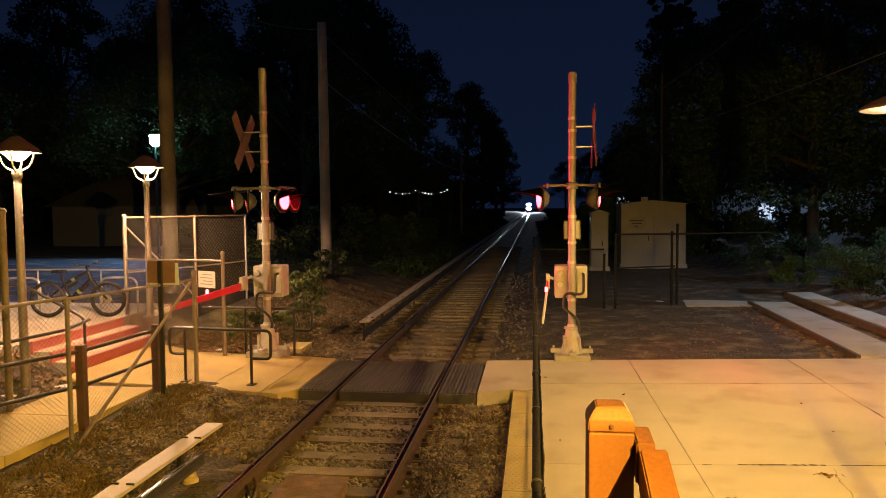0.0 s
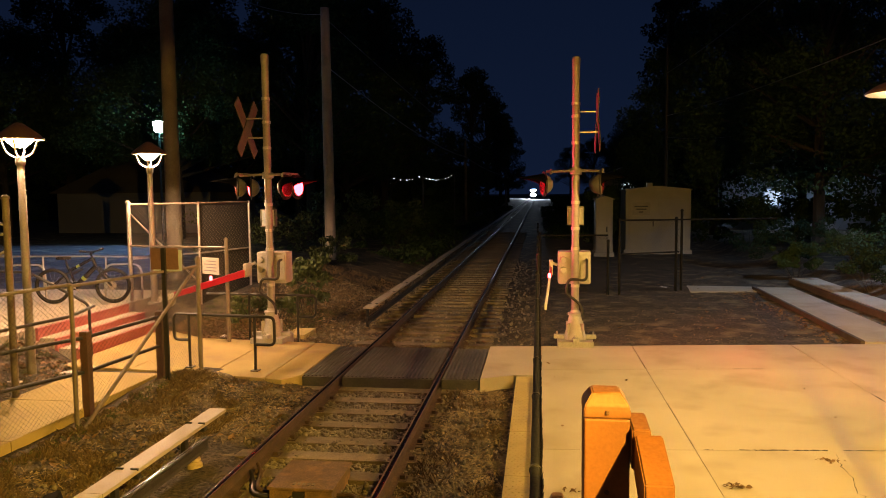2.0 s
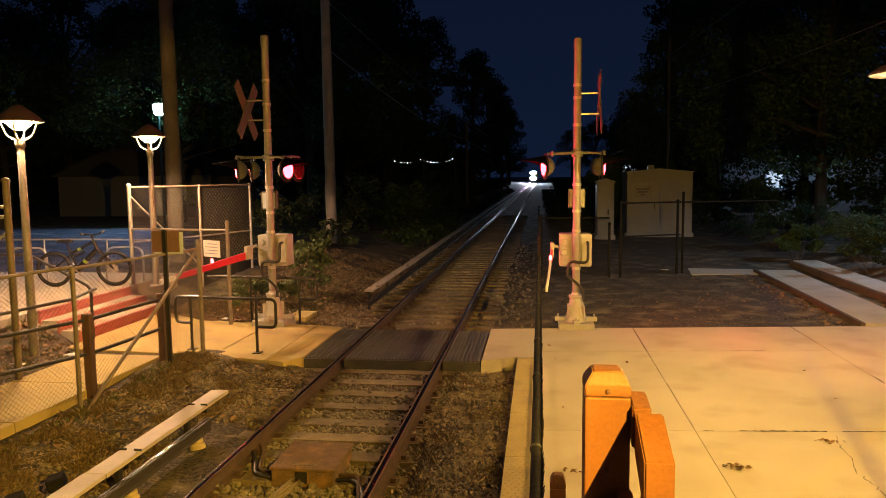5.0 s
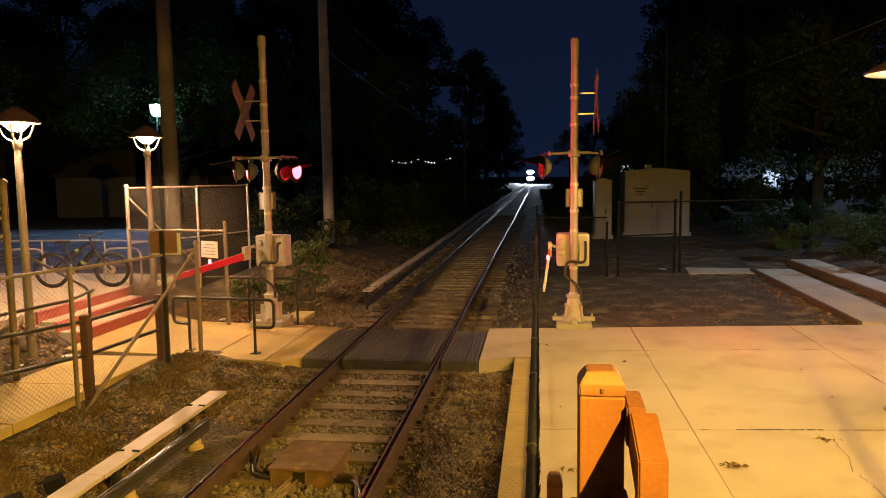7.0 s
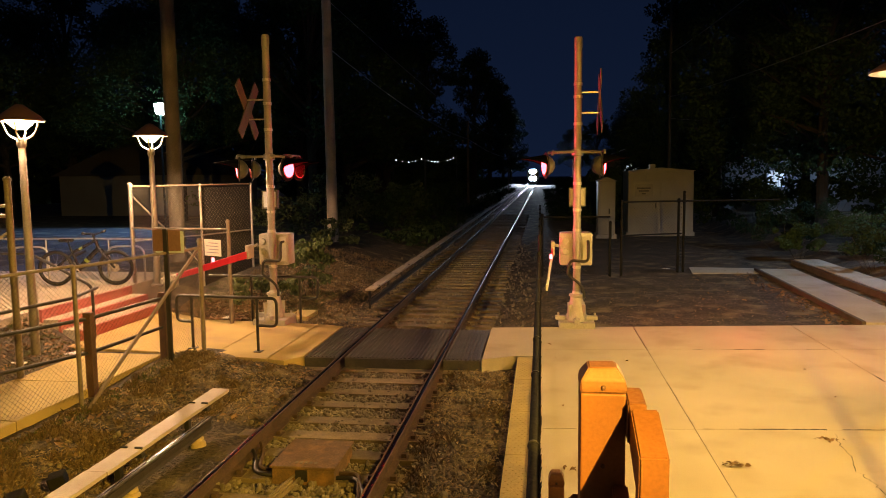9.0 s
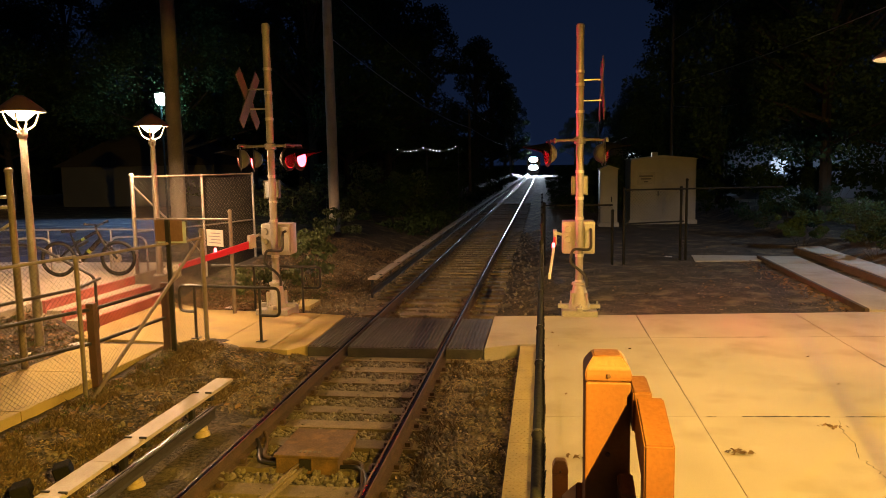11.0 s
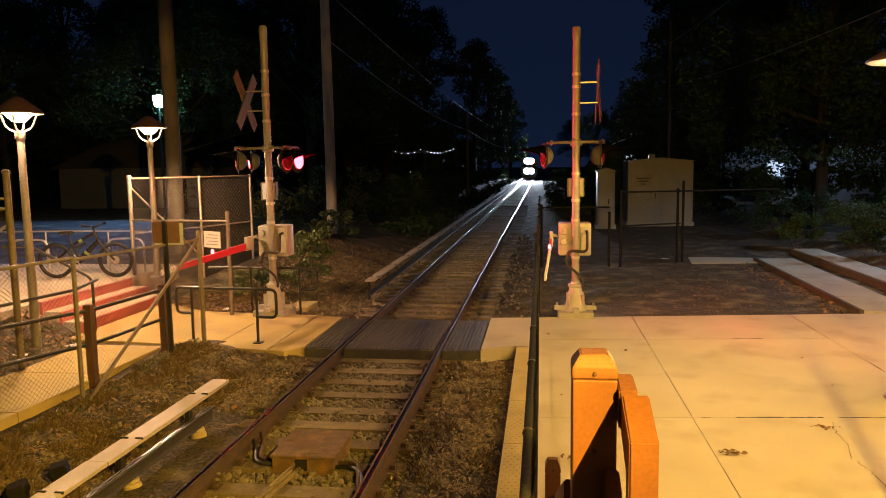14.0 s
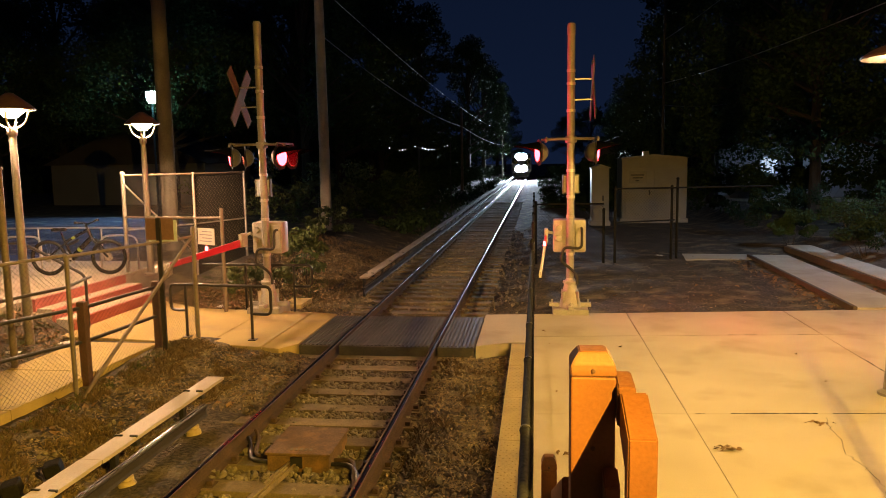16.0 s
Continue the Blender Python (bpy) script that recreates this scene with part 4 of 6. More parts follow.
for sgn in (-1, 1):
    for k in range(2):
        bm = bmesh.new()
        pipe(bm, bend([(0.28 * sgn, -0.26 + 0.1 * k, -0.12), (0.48 * sgn, -0.28 + 0.1 * k, -0.10), (0.60 * sgn, 0.05 + 0.2 * k if sgn < 0 else -0.5 - 0.15 * k, -0.10), (0.70 * sgn, 0.22 + 0.2 * k if sgn < 0 else -0.95 - 0.1 * k, -0.08)], 0.12, 5), 0.02, 8)
        part("cable", bm, RAIL_SIDE if k else BLACK, t, "thick bond cable", smooth=True)
bm = bmesh.new()
box(bm, (-0.04, -1.3, -0.03), (0.012, -0.12, 0.025), 0.006)
box(bm, (0.014, -1.3, -0.03), (0.038, 0, 0.012), 0.005)
box(bm, (-0.036, -0.5, 0.02), (-0.012, 0.03, 0.034), 0.004)
ob = finish("timber_batten", bm, TIE)
ob.matrix_basis = pose(-2.22, 6.18, -0.12, 0, 0, -8)
tagged(ob, "splintered wooden batten lying between the rails", "batten")

# ---- painted timber posts at the ramp ----


def timber_post(x0, x1, y0, y1, top, label):
    t = thing("timber_post", ((x0 + x1) / 2, (y0 + y1) / 2, 0), label, "post", "ramp posts")
    w, d = (x1 - x0) / 2, (y1 - y0) / 2
    bm = bmesh.new()
    box(bm, (-w, -d, 0), (w, d, top - 0.075), 0.006)
    part("shaft", bm, ORANGE, t)
    bm = bmesh.new()
    rows = [(w * 1.015, d * 1.015, top - 0.073), (w * 1.015, d * 1.015, top - 0.045), (w * 0.93, d * 0.93, top - 0.03), (w * 0.62, d * 0.62, top)]
    rings = [[bm.verts.new((sx * a, sy * b, z)) for sx, sy in ((-1, -1), (1, -1), (1, 1), (-1, 1))] for a, b, z in rows]
    for a, b in zip(rings, rings[1:]):
        for i in range(4):
            bm.faces.new((a[i], a[(i + 1) % 4], b[(i + 1) % 4], b[i]))
    bm.faces.new(rings[-1])
    bm.faces.new(rings[0][::-1])
    bmesh.ops.bevel(bm, geom=list(bm.edges), offset=0.004, segments=2, affect="EDGES")
    part("cap", bm, ORANGE, t, "chamfered post cap", smooth=True)
    for z in (top - 0.055, top - 0.30):
        bm = bmesh.new()
        lathe(bm, [(0.0, 0.006), (0.006, 0.005), (0.008, 0.0)], seg=10)
        bmesh.ops.transform(bm, matrix=pose(0, -d * 1.015, z, 90, 0, 0), verts=bm.verts)
        part("screw_head", bm, BROWN, t)
    return t


timber_post(0.095, 0.230, 2.20, 2.335, 2.02, "orange-brown painted timber post with a chamfered cap")
timber_post(0.02, 0.108, 4.0, 4.09, 0.93, "low orange-brown painted timber post further down the ramp")
t = thing("ramp_handrail", (0, 0, 0), "orange-brown painted timber handrail on an upright", "handrail")


def side_board(x0, x1, outline, bevel=0.005):
    bm = bmesh.new()
    a = [bm.verts.new((x0, y, z)) for y, z in outline]
    b = [bm.verts.new((x1, y, z)) for y, z in outline]
    n = len(a)
    for i in range(n):
        bm.faces.new((a[i], a[(i + 1) % n], b[(i + 1) % n], b[i]))
    bm.faces.new(a[::-1])
    bm.faces.new(b)
    bmesh.ops.recalc_face_normals(bm, faces=bm.faces)
    bmesh.ops.bevel(bm, geom=list(bm.edges), offset=bevel, segments=2, affect="EDGES")
    return bm


part("rail_end", side_board(0.232, 0.286, [(2.30, 1.94), (2.17, 1.925), (2.17, 1.80), (2.30, 1.82)]), ORANGE, t)
part("top_rail", side_board(0.238, 0.318, [(2.165, 1.915), (1.96, 1.845), (1.96, 0.0), (2.03, 0.0), (2.03, 1.73), (2.165, 1.79)]), ORANGE, t)
part("lower_rail", side_board(0.19, 0.236, [(2.19, 1.67), (2.10, 1.64), (2.10, 1.50), (2.19, 1.53)]), ORANGE, t)
part("sloping_rail", side_board(0.075, 0.115, [(2.35, 1.56), (4.05, 0.72), (4.05, 0.58), (2.35, 1.40)]), ORANGE, t)
bm = bmesh.new()
pipe(bm, bend([(0.345, 1.98, 0.0), (0.345, 1.98, 1.66), (0.37, 1.75, 1.62)], 0.05, 4), 0.019, 10)
tagged(finish("pipe_rail_end", bm, STEEL, smooth=True), "bare galvanized pipe rail end beside the ramp", "handrail")

# ---- cracks, spots and litter on the paving ----
SEAM = material("dark_crack_dirt", (0.06, 0.05, 0.035), (0.04, 0.034, 0.026), 0.95, bump=0.3)


def crack(pts, w, jag=0.012):
    bm = bmesh.new()
    last = None
    for (x, y), (x2, y2) in zip(pts, pts[1:]):
        n = 7
        for i in range(n + (pts[-1] == (x2, y2))):
            k = i / n
            px, py = x + (x2 - x) * k + random.uniform(-jag, jag), y + (y2 - y) * k + random.uniform(-jag, jag)
            ww = w * random.uniform(0.15, 1.2)
            q = Vector((y2 - y, x - x2)).normalized() * ww
            row = (bm.verts.new((px - q.x, py - q.y, 0.0042)), bm.verts.new((px + q.x, py + q.y, 0.0042)))
            if last:
                bm.faces.new((last[0], last[1], row[1], row[0]))
            last = row
    ob = finish("pavement_crack", bm, SEAM)
    tagged(ob, "thin ragged crack running through the concrete", "crack", kind="stuff")


crack([(2.88, 7.5), (2.80, 7.1), (2.78, 6.84), (2.71, 6.55), (2.74, 6.3), (2.75, 6.05), (2.68, 5.7)], 0.0045, 0.02)
crack([(1.98, 7.528), (2.2, 7.547), (2.6, 7.581), (2.85, 7.602)], 0.016, 0.004)
crack([(3.0, 7.615), (3.4, 7.649), (3.9, 7.69)], 0.010, 0.004)
crack([(1.62, 7.498), (1.72, 7.506)], 0.007, 0.003)
crack([(2.62, 11.0), (2.9, 11.027), (3.25, 11.059)], 0.014, 0.005)
crack([(3.85, 11.114), (4.15, 11.142)], 0.012, 0.004)
crack([(2.2, 10.962), (2.35, 10.976)], 0.008, 0.004)
crack([(4.2, 9.9), (4.203, 9.5), (4.2, 9.0), (4.2, 8.4)], 0.012, 0.004)
crack([(1.545, 9.2), (1.54, 8.3), (1.545, 7.6)], 0.0035, 0.003)

# ---- signal cabinets ----
BEIGE = material("beige_cabinet_paint", (0.34, 0.32, 0.28), (0.28, 0.26, 0.23), 0.5, scale=1.5, bump=0.1, stain=(0.25, 0.22, 0.17), stain_amount=0.4)


def cabinet(x0, x1, y0, y1, h, doors, label):
    t = thing("signal_cabinet", (x0, y0, 0), label, "cabinet", "signal cabinets")
    w, d = x1 - x0, y1 - y0
    bm = bmesh.new()
    box(bm, (-0.06, -0.06, -0.3), (w + 0.06, d + 0.06, 0.12), 0.01)
    part("plinth", bm, KERB, t)
    bm = bmesh.new()
    box(bm, (0, 0, 0.12), (w, d, h), 0.02)
    part("body", bm, BEIGE, t)
    bm = bmesh.new()
    extrude_shape(bm, [(-0.05, h), (w + 0.05, h), (w + 0.05, h + 0.03), (w / 2, h + 0.17), (-0.05, h + 0.03)], -0.08, d + 0.05)
    part("roof", bm, BEIGE, t, "shallow pitched metal roof")
    for i in range(doors):
        a, b = w * (0.06 + 0.88 * i / doors), w * (0.06 + 0.88 * (i + 1) / doors) - 0.03
        bm = bmesh.new()
        box(bm, (a, -0.03, 0.22), (b, -0.002, h - 0.42), 0.008)
        door = part("door", bm, BEIGE, t, "flat sheet-metal door")
        bm = bmesh.new()
        box(bm, (b - 0.2, -0.07, h * 0.42), (b - 0.15, -0.03, h * 0.42 + 0.22), 0.008)
        part("handle", bm, BLACK, door, "dark lever handle")
        for k in range(6):
            bm = bmesh.new()
            box(bm, (a + 0.25, -0.045, 0.42 + 0.07 * k), (b - 0.25, -0.028, 0.455 + 0.07 * k))
            part("louvre", bm, BEIGE, door)
    if doors > 1:
        bm = bmesh.new()
        box(bm, (0.28, -0.045, h - 1.05), (1.02, -0.032, h - 0.52), 0.004)
        plate = part("sign_plate", bm, ALU, t, "grey plate with unreadable print")
        for k, (a, b) in enumerate(((0.36, 0.92), (0.44, 0.86), (0.56, 0.72))):
            bm = bmesh.new()
            box(bm, (a, -0.05, h - 0.72 - 0.12 * k), (b, -0.046, h - 0.67 - 0.12 * k))
            part("print_line", bm, BLACK, plate)
        bm = bmesh.new()
        box(bm, (0.75, -0.05, h - 0.36), (1.05, -0.002, h - 0.14), 0.01)
        part("vent", bm, BEIGE, t)
        bm = bmesh.new()
        box(bm, (0.95, 0.6, h + 0.06), (1.2, 0.85, h + 0.32), 0.02)
        part("roof_vent", bm, BEIGE, t)
    return t


cabinet(3.66, 6.36, 31.9, 33.9, 2.68, 2, "beige double-door metal signal cabinet behind a black fence")
cabinet(2.3, 3.0, 30.6, 31.6, 2.3, 1, "narrow beige metal signal cabinet")

# ---- side path, kerbs ----
side = thing("side_path", (0, 0, 0), "pale concrete side path with timber edging", "paving", kind="structure")
for i in range(5):
    y0, y1 = 13.12 + i * 1.45, 13.12 + (i + 1) * 1.45
    k = lambda y: 5.50 + (y - 13.12) * 0.035
    part("paving_slab", prism([(k(y0), y0 + 0.006), (k(y0) + 0.95, y0 + 0.006), (k(y1) + 0.95, y1 - 0.006), (k(y1), y1 - 0.006)], -0.2, 0.02), CONCRETE, side)
part("paving_slab", prism([(3.95, 19.75), (5.72, 19.9), (5.80, 20.9), (4.1, 21.05)], -0.2, -0.03), CONCRETE, side)
EDGING = material("brown_edging", (0.11, 0.078, 0.055), (0.07, 0.052, 0.038), 0.85, scale=4, bump=0.5)
part("edging", prism([(5.42, 13.1), (5.49, 13.1), (5.74, 20.4), (5.67, 20.4)], -0.2, 0.045), EDGING, side, "rusty brown edging board")
part("edging", prism([(6.98, 14.4), (7.07, 14.4), (7.2, 21.9), (7.11, 21.9)], -0.2, 0.085), EDGING, side, "rusty brown edging board")
for i in range(4):
    y0 = 14.5 + i * 1.9
    part("paving_slab", prism([(7.08 + 0.018 * i * 1.9, y0), (7.75 + 0.018 * i * 1.9, y0), (7.78 + 0.018 * (i + 1) * 1.9, y0 + 1.88), (7.11 + 0.018 * (i + 1) * 1.9, y0 + 1.88)], -0.1, 0.09), CONCRETE, side)

# ---- bicycle and stands ----
TYRE = material("black_tyre", (0.022, 0.021, 0.02), (0.016, 0.016, 0.015), 0.85, scale=20, bump=0.4)
FRAME = material("black_bike_paint", (0.02, 0.02, 0.022), (0.015, 0.015, 0.016), 0.25, bump=0.02)
LIME = material("lime_bike_paint", (0.24, 0.33, 0.05), (0.2, 0.28, 0.04), 0.3, bump=0.02)


def ring(bm, c, R, r, seg=36, tube=8):
    vs = [[bm.verts.new((c[0] + (R + r * math.cos(b)) * math.cos(a), c[1] + r * math.sin(b), c[2] + (R + r * math.cos(b)) * math.sin(a))) for b in (2 * math.pi * j / tube for j in range(tube))] for a in (2 * math.pi * i / seg for i in range(seg))]
    for i in range(seg):
        for j in range(tube):
            bm.faces.new((vs[i][j], vs[i][(j + 1) % tube], vs[(i + 1) % seg][(j + 1) % tube], vs[(i + 1) % seg][j]))


def bicycle(at, turn):
    t = thing("bicycle", at, "black mountain bicycle with lime stripes leaning at a stand", "bicycle", turn=turn)
    r, wb = 0.355, 1.18
    for x in (0, wb):
        bm = bmesh.new()
        ring(bm, (x, 0, r), r - 0.034, 0.036)
        wheel = part("wheel", bm, TYRE, t, "knobbly black tyre and spoked wheel", smooth=True)
        bm = bmesh.new()
        ring(bm, (x, 0, r), r - 0.062, 0.011, 30, 6)
        part("rim", bm, FRAME, wheel, smooth=True)
        bm = bmesh.new()
        for i in range(16):
            a = 2 * math.pi * i / 16
            rod(bm, (x, 0.02 * (-1) ** i, r), (x + (r - 0.06) * math.cos(a + 0.2), 0, r + (r - 0.06) * math.sin(a + 0.2)), 0.0016, seg=4)
        part("spokes", bm, STEEL, wheel, "thin steel spokes")
        bm = bmesh.new()
        rod(bm, (x, -0.05, r), (x, 0.05, r), 0.022, seg=12)
        rod(bm, (x, -0.032, r), (x, -0.029, r), 0.085, seg=18)
        part("hub", bm, STEEL, wheel, "steel hub with brake disc", smooth=True)
    bb, seat, head_t, head_b = (0.46, 0, 0.35), (0.30, 0, 0.76), (0.80, 0, 0.90), (0.86, 0, 0.74)
    for name, a, b, rr, m in (("down_tube", bb, head_b, 0.052, FRAME), ("seat_tube", bb, seat, 0.024, FRAME), ("top_tube", (0.34, 0, 0.66), head_t, 0.03, FRAME), ("stripe", (0.60, 0, 0.4865), (0.645, 0, 0.5303), 0.0525, LIME), ("stripe", (0.48, 0, 0.733), (0.545, 0, 0.767), 0.0306, LIME), ("head_tube", head_t, head_b, 0.034, FRAME), ("motor", (0.46, -0.06, 0.36), (0.46, 0.06, 0.36), 0.085, FRAME), ("shock_absorber", (0.40, 0, 0.60), (0.60, 0, 0.70), 0.026, TYRE)):
        bm = bmesh.new()
        rod(bm, a, b, rr, seg=12)
        part(name, bm, m, t, "lime-green tube" if m is LIME else "", smooth=True)
    for sy in (-0.06, 0.06):
        for name, a, b in (("chain_stay", bb, (0, sy, r)), ("seat_stay", (0.36, 0, 0.66), (0, sy, r)), ("fork_leg", (0.90, sy, 0.71), (wb, sy, r))):
            bm = bmesh.new()
            rod(bm, a, b, 0.022 if name == "fork_leg" else 0.016, seg=8)
            part(name, bm, FRAME, t, smooth=True)
    bm = bmesh.new()
    rod(bm, (0.88, -0.08, 0.71), (0.88, 0.08, 0.71), 0.026)
    rod(bm, head_t, (0.76, 0, 1.0), 0.02)
    rod(bm, (0.76, 0, 1.0), (0.82, 0, 1.02), 0.02)
    part("stem", bm, FRAME, t, smooth=True)
    bm = bmesh.new()
    pipe(bm, [(0.74, -0.38, 1.07), (0.81, -0.14, 1.04), (0.82, 0, 1.02), (0.85, 0.14, 1.04), (0.84, 0.38, 1.07)], 0.016, 8)
    bar = part("handlebar", bm, FRAME, t, smooth=True)
    for sy in (-1, 1):
        bm = bmesh.new()
        rod(bm, (0.79 + 0.055 * sy, 0.24 * sy, 1.055), (0.79 + 0.05 * sy, 0.39 * sy, 1.072), 0.022)
        part("grip", bm, TYRE, bar)
    bm = bmesh.new()
    rod(bm, seat, (0.26, 0, 0.88), 0.016)
    part("seat_post", bm, FRAME, t)
    bm = bmesh.new()
    box(bm, (0.11, -0.08, 0.88), (0.38, 0.08, 0.94), 0.025)
    for v in bm.verts:
        v.co.y *= 1.0 - 0.75 * max(0, (v.co.x - 0.22) / 0.18)
    part("saddle", bm, FRAME, t, "narrow black saddle", smooth=True)
    bm = bmesh.new()
    rod(bm, (0.44, -0.07, 0.34), (0.44, 0.07, 0.34), 0.03)
    rod(bm, (0.44, 0.05, 0.34), (0.44, 0.054, 0.34), 0.085, seg=20)
    rod(bm, (0.44, -0.07, 0.34), (0.56, -0.07, 0.22), 0.012)
    rod(bm, (0.44, 0.07, 0.34), (0.32, 0.07, 0.46), 0.012)
    part("crankset", bm, STEEL, t, "chainring and cranks", smooth=True)


bicycle((-9.62, 13.25, 0.5), 9)
for k, (x, y) in enumerate(((-8.6, 14.0), (-10.6, 13.75))):
    pipe_rail([(x - 0.38, y, 0.5), (x - 0.38, y, 1.22), (x + 0.38, y + 0.1, 1.22), (x + 0.38, y + 0.1, 0.5)], "grey pipe bicycle stand on the plaza", 0.022, 0.2, mat=STEEL)
pipe_rail([(-13.4, 15.0, 1.28), (-10.0, 15.2, 1.28), (-8.4, 15.0, 1.28)], "grey pipe rail along the plaza's far edge", 0.02, 0.1, posts=((-12.9, 15.03, 0.42, 1.28), (-11.2, 15.13, 0.42, 1.28), (-9.7, 15.18, 0.42, 1.28)), mat=STEEL)

# ---- houses and walls behind ----
PALE = material("pale_render", (0.18, 0.18, 0.19), (0.14, 0.14, 0.15), 0.9, scale=0.6, bump=0.2)
ROOF = material("dark_shingle_roof", (0.06, 0.055, 0.05), (0.045, 0.04, 0.04), 0.9, scale=2, bump=0.4)
# added glow in place of surfaces that only catch light from elsewhere
GLOW_STRIP = material("lit_surface_glow", (0.7, 0.75, 0.8), (0.7, 0.75, 0.8), 0.4, bump=0, glow=(0.75, 0.88, 1.0), power=0.55)


def house(x0, x1, y0, y1, z0, h, label, glow_spots=()):
    t = thing("house", ((x0 + x1) / 2, (y0 + y1) / 2, z0), label, "house", "houses")
    w, d = (x1 - x0) / 2, (y1 - y0) / 2
    bm = bmesh.new()
    box(bm, (-w, -d, -0.5), (w, d, h))
    part("wall", bm, PALE, t)
    bm = bmesh.new()
    extrude_shape(bm, [(-w - 0.3, h), (w + 0.3, h), (0, h + w * 0.45)], -d - 0.3, d + 0.3)
    part("roof", bm, ROOF, t)
    for x, z, ww, hh in glow_spots:
        bm = bmesh.new()
        box(bm, (x - ww / 2 - 0.06, -d - 0.04, z - hh / 2 - 0.06), (x + ww / 2 + 0.06, -d - 0.002, z + hh / 2 + 0.06))
        win = part("window", bm, WHITE_BOX, t)
        for k in range(3):
            bm = bmesh.new()
            box(bm, (x - ww / 2 + k * ww / 3 + 0.02, -d - 0.05, z - hh / 2), (x - ww / 2 + (k + 1) * ww / 3 - 0.02, -d - 0.042, z + hh / 2))
            part("pane", bm, GLOW_STRIP, win, "glowing strip standing in for a lit surface")
    return t


house(-25.6, -17.0, 36, 42, 0.3, 2.5, "low pale building beyond the car park")
house(11, 20, 46, 54, 0.3, 3.2, "pale house behind dark trees, faintly lit", ((-1.6, 1.9, 0.9, 0.9),))
# its glowing strips stand in for a striped sign lit by the headlights
house(4.5, 9.0, 58, 64, 0.0, 3.6, "dark house behind the cabinets with a glow standing in for a headlit sign", ((0.1, 2.9, 0.95, 0.8),))
bulb("yard_light", (15.0, 42.3, 3.3), 330, COLD, 0.1)
t = thing("wall_lamp_post", (-14.42, 26.4, -1.05), "thin pole with a cold white car-park lamp", "street lamp")
bm = bmesh.new()
rod(bm, (0, 0, 0), (0, 0, 6.2), 0.045)
part("post", bm, BLACK, t)
bm = bmesh.new()
lathe(bm, [(0.0, 6.08), (0.13, 6.09), (0.2, 6.2), (0.23, 6.5), (0.0, 6.55)], (0, 0, 0), seg=10)
part("lamp_glass", bm, material("cold_lamp_glass", (0.9, 1, 1), (0.9, 1, 1), 0.4, bump=0, glow=(0.62, 0.92, 1.0), power=22), t, "glowing cold white lantern")
t = thing("street_lamp", (12.0, 18.6, 0.1), "slim dark street lamp with a cold white head past the shrubs", "street lamp")
bm = bmesh.new()
lathe(bm, [(0.12, -0.3), (0.11, 0.25), (0.07, 0.3), (0.045, 5.5), (0.0, 5.5)], seg=14)
part("post", bm, BLACK, t, smooth=True)
bm = bmesh.new()
lathe(bm, [(0.0, 5.62), (0.16, 5.6), (0.24, 5.52), (0.25, 5.48), (0.0, 5.49)], seg=18)
part("lamp_head", bm, BLACK, t, "flat dark lamp head", smooth=True)
STRING = material("festoon_bulb", (1, 1, 1), (1, 1, 1), 0.4, bump=0, glow=(0.85, 0.92, 1.0), power=7)
t = thing("festoon_lights", (0, 0, 0), "distant string of small white lights between posts", "string lights")
for a, b in (((-7.8, 38, 3.55), (-6.1, 38, 3.62)), ((-6.05, 38, 3.5), (-4.4, 38, 3.65))):
    a, b = Vector(a), Vector(b)
    for p in (a, b):
        bm = bmesh.new()
        rod(bm, (p.x, p.y, -0.3), p, 0.025, seg=6)
        part("post", bm, BLACK, t)
    pts = [a.lerp(b, i / 10) - Vector((0, 0, 0.22 * 4 * (i / 10) * (1 - i / 10))) for i in range(11)]
    bm = bmesh.new()
    pipe(bm, pts, 0.006, 4)
    part("cord", bm, BLACK, t)
    for i in range(1, 10):
        if random.random() < 0.75:
            q = a.lerp(b, (i + random.uniform(-0.3, 0.3)) / 10)
            bm = bmesh.new()
            bmesh.ops.create_icosphere(bm, subdivisions=1, radius=random.uniform(0.007, 0.024), matrix=Matrix.Translation(pts[i] - Vector((0, 0, 0.03))))
            part("light_bulb", bm, STRING, t)

# ---- trees and shrubs ----
BARK = material("dark_bark", (0.055, 0.043, 0.032), (0.035, 0.028, 0.022), 0.95, scale=4, bump=0.8)
LEAF = material("tree_leaves", (0.055, 0.095, 0.040), (0.035, 0.06, 0.028), 0.9, scale=2, bump=0, island=0.6, spec=0.1)
SHRUB = material("shrub_leaves", (0.10, 0.13, 0.035), (0.06, 0.09, 0.03), 0.6, scale=3, bump=0, island=0.6)
NEEDLE = material("conifer_needles", (0.03, 0.055, 0.03), (0.02, 0.04, 0.022), 0.9, scale=2, bump=0, island=0.6, spec=0.1)


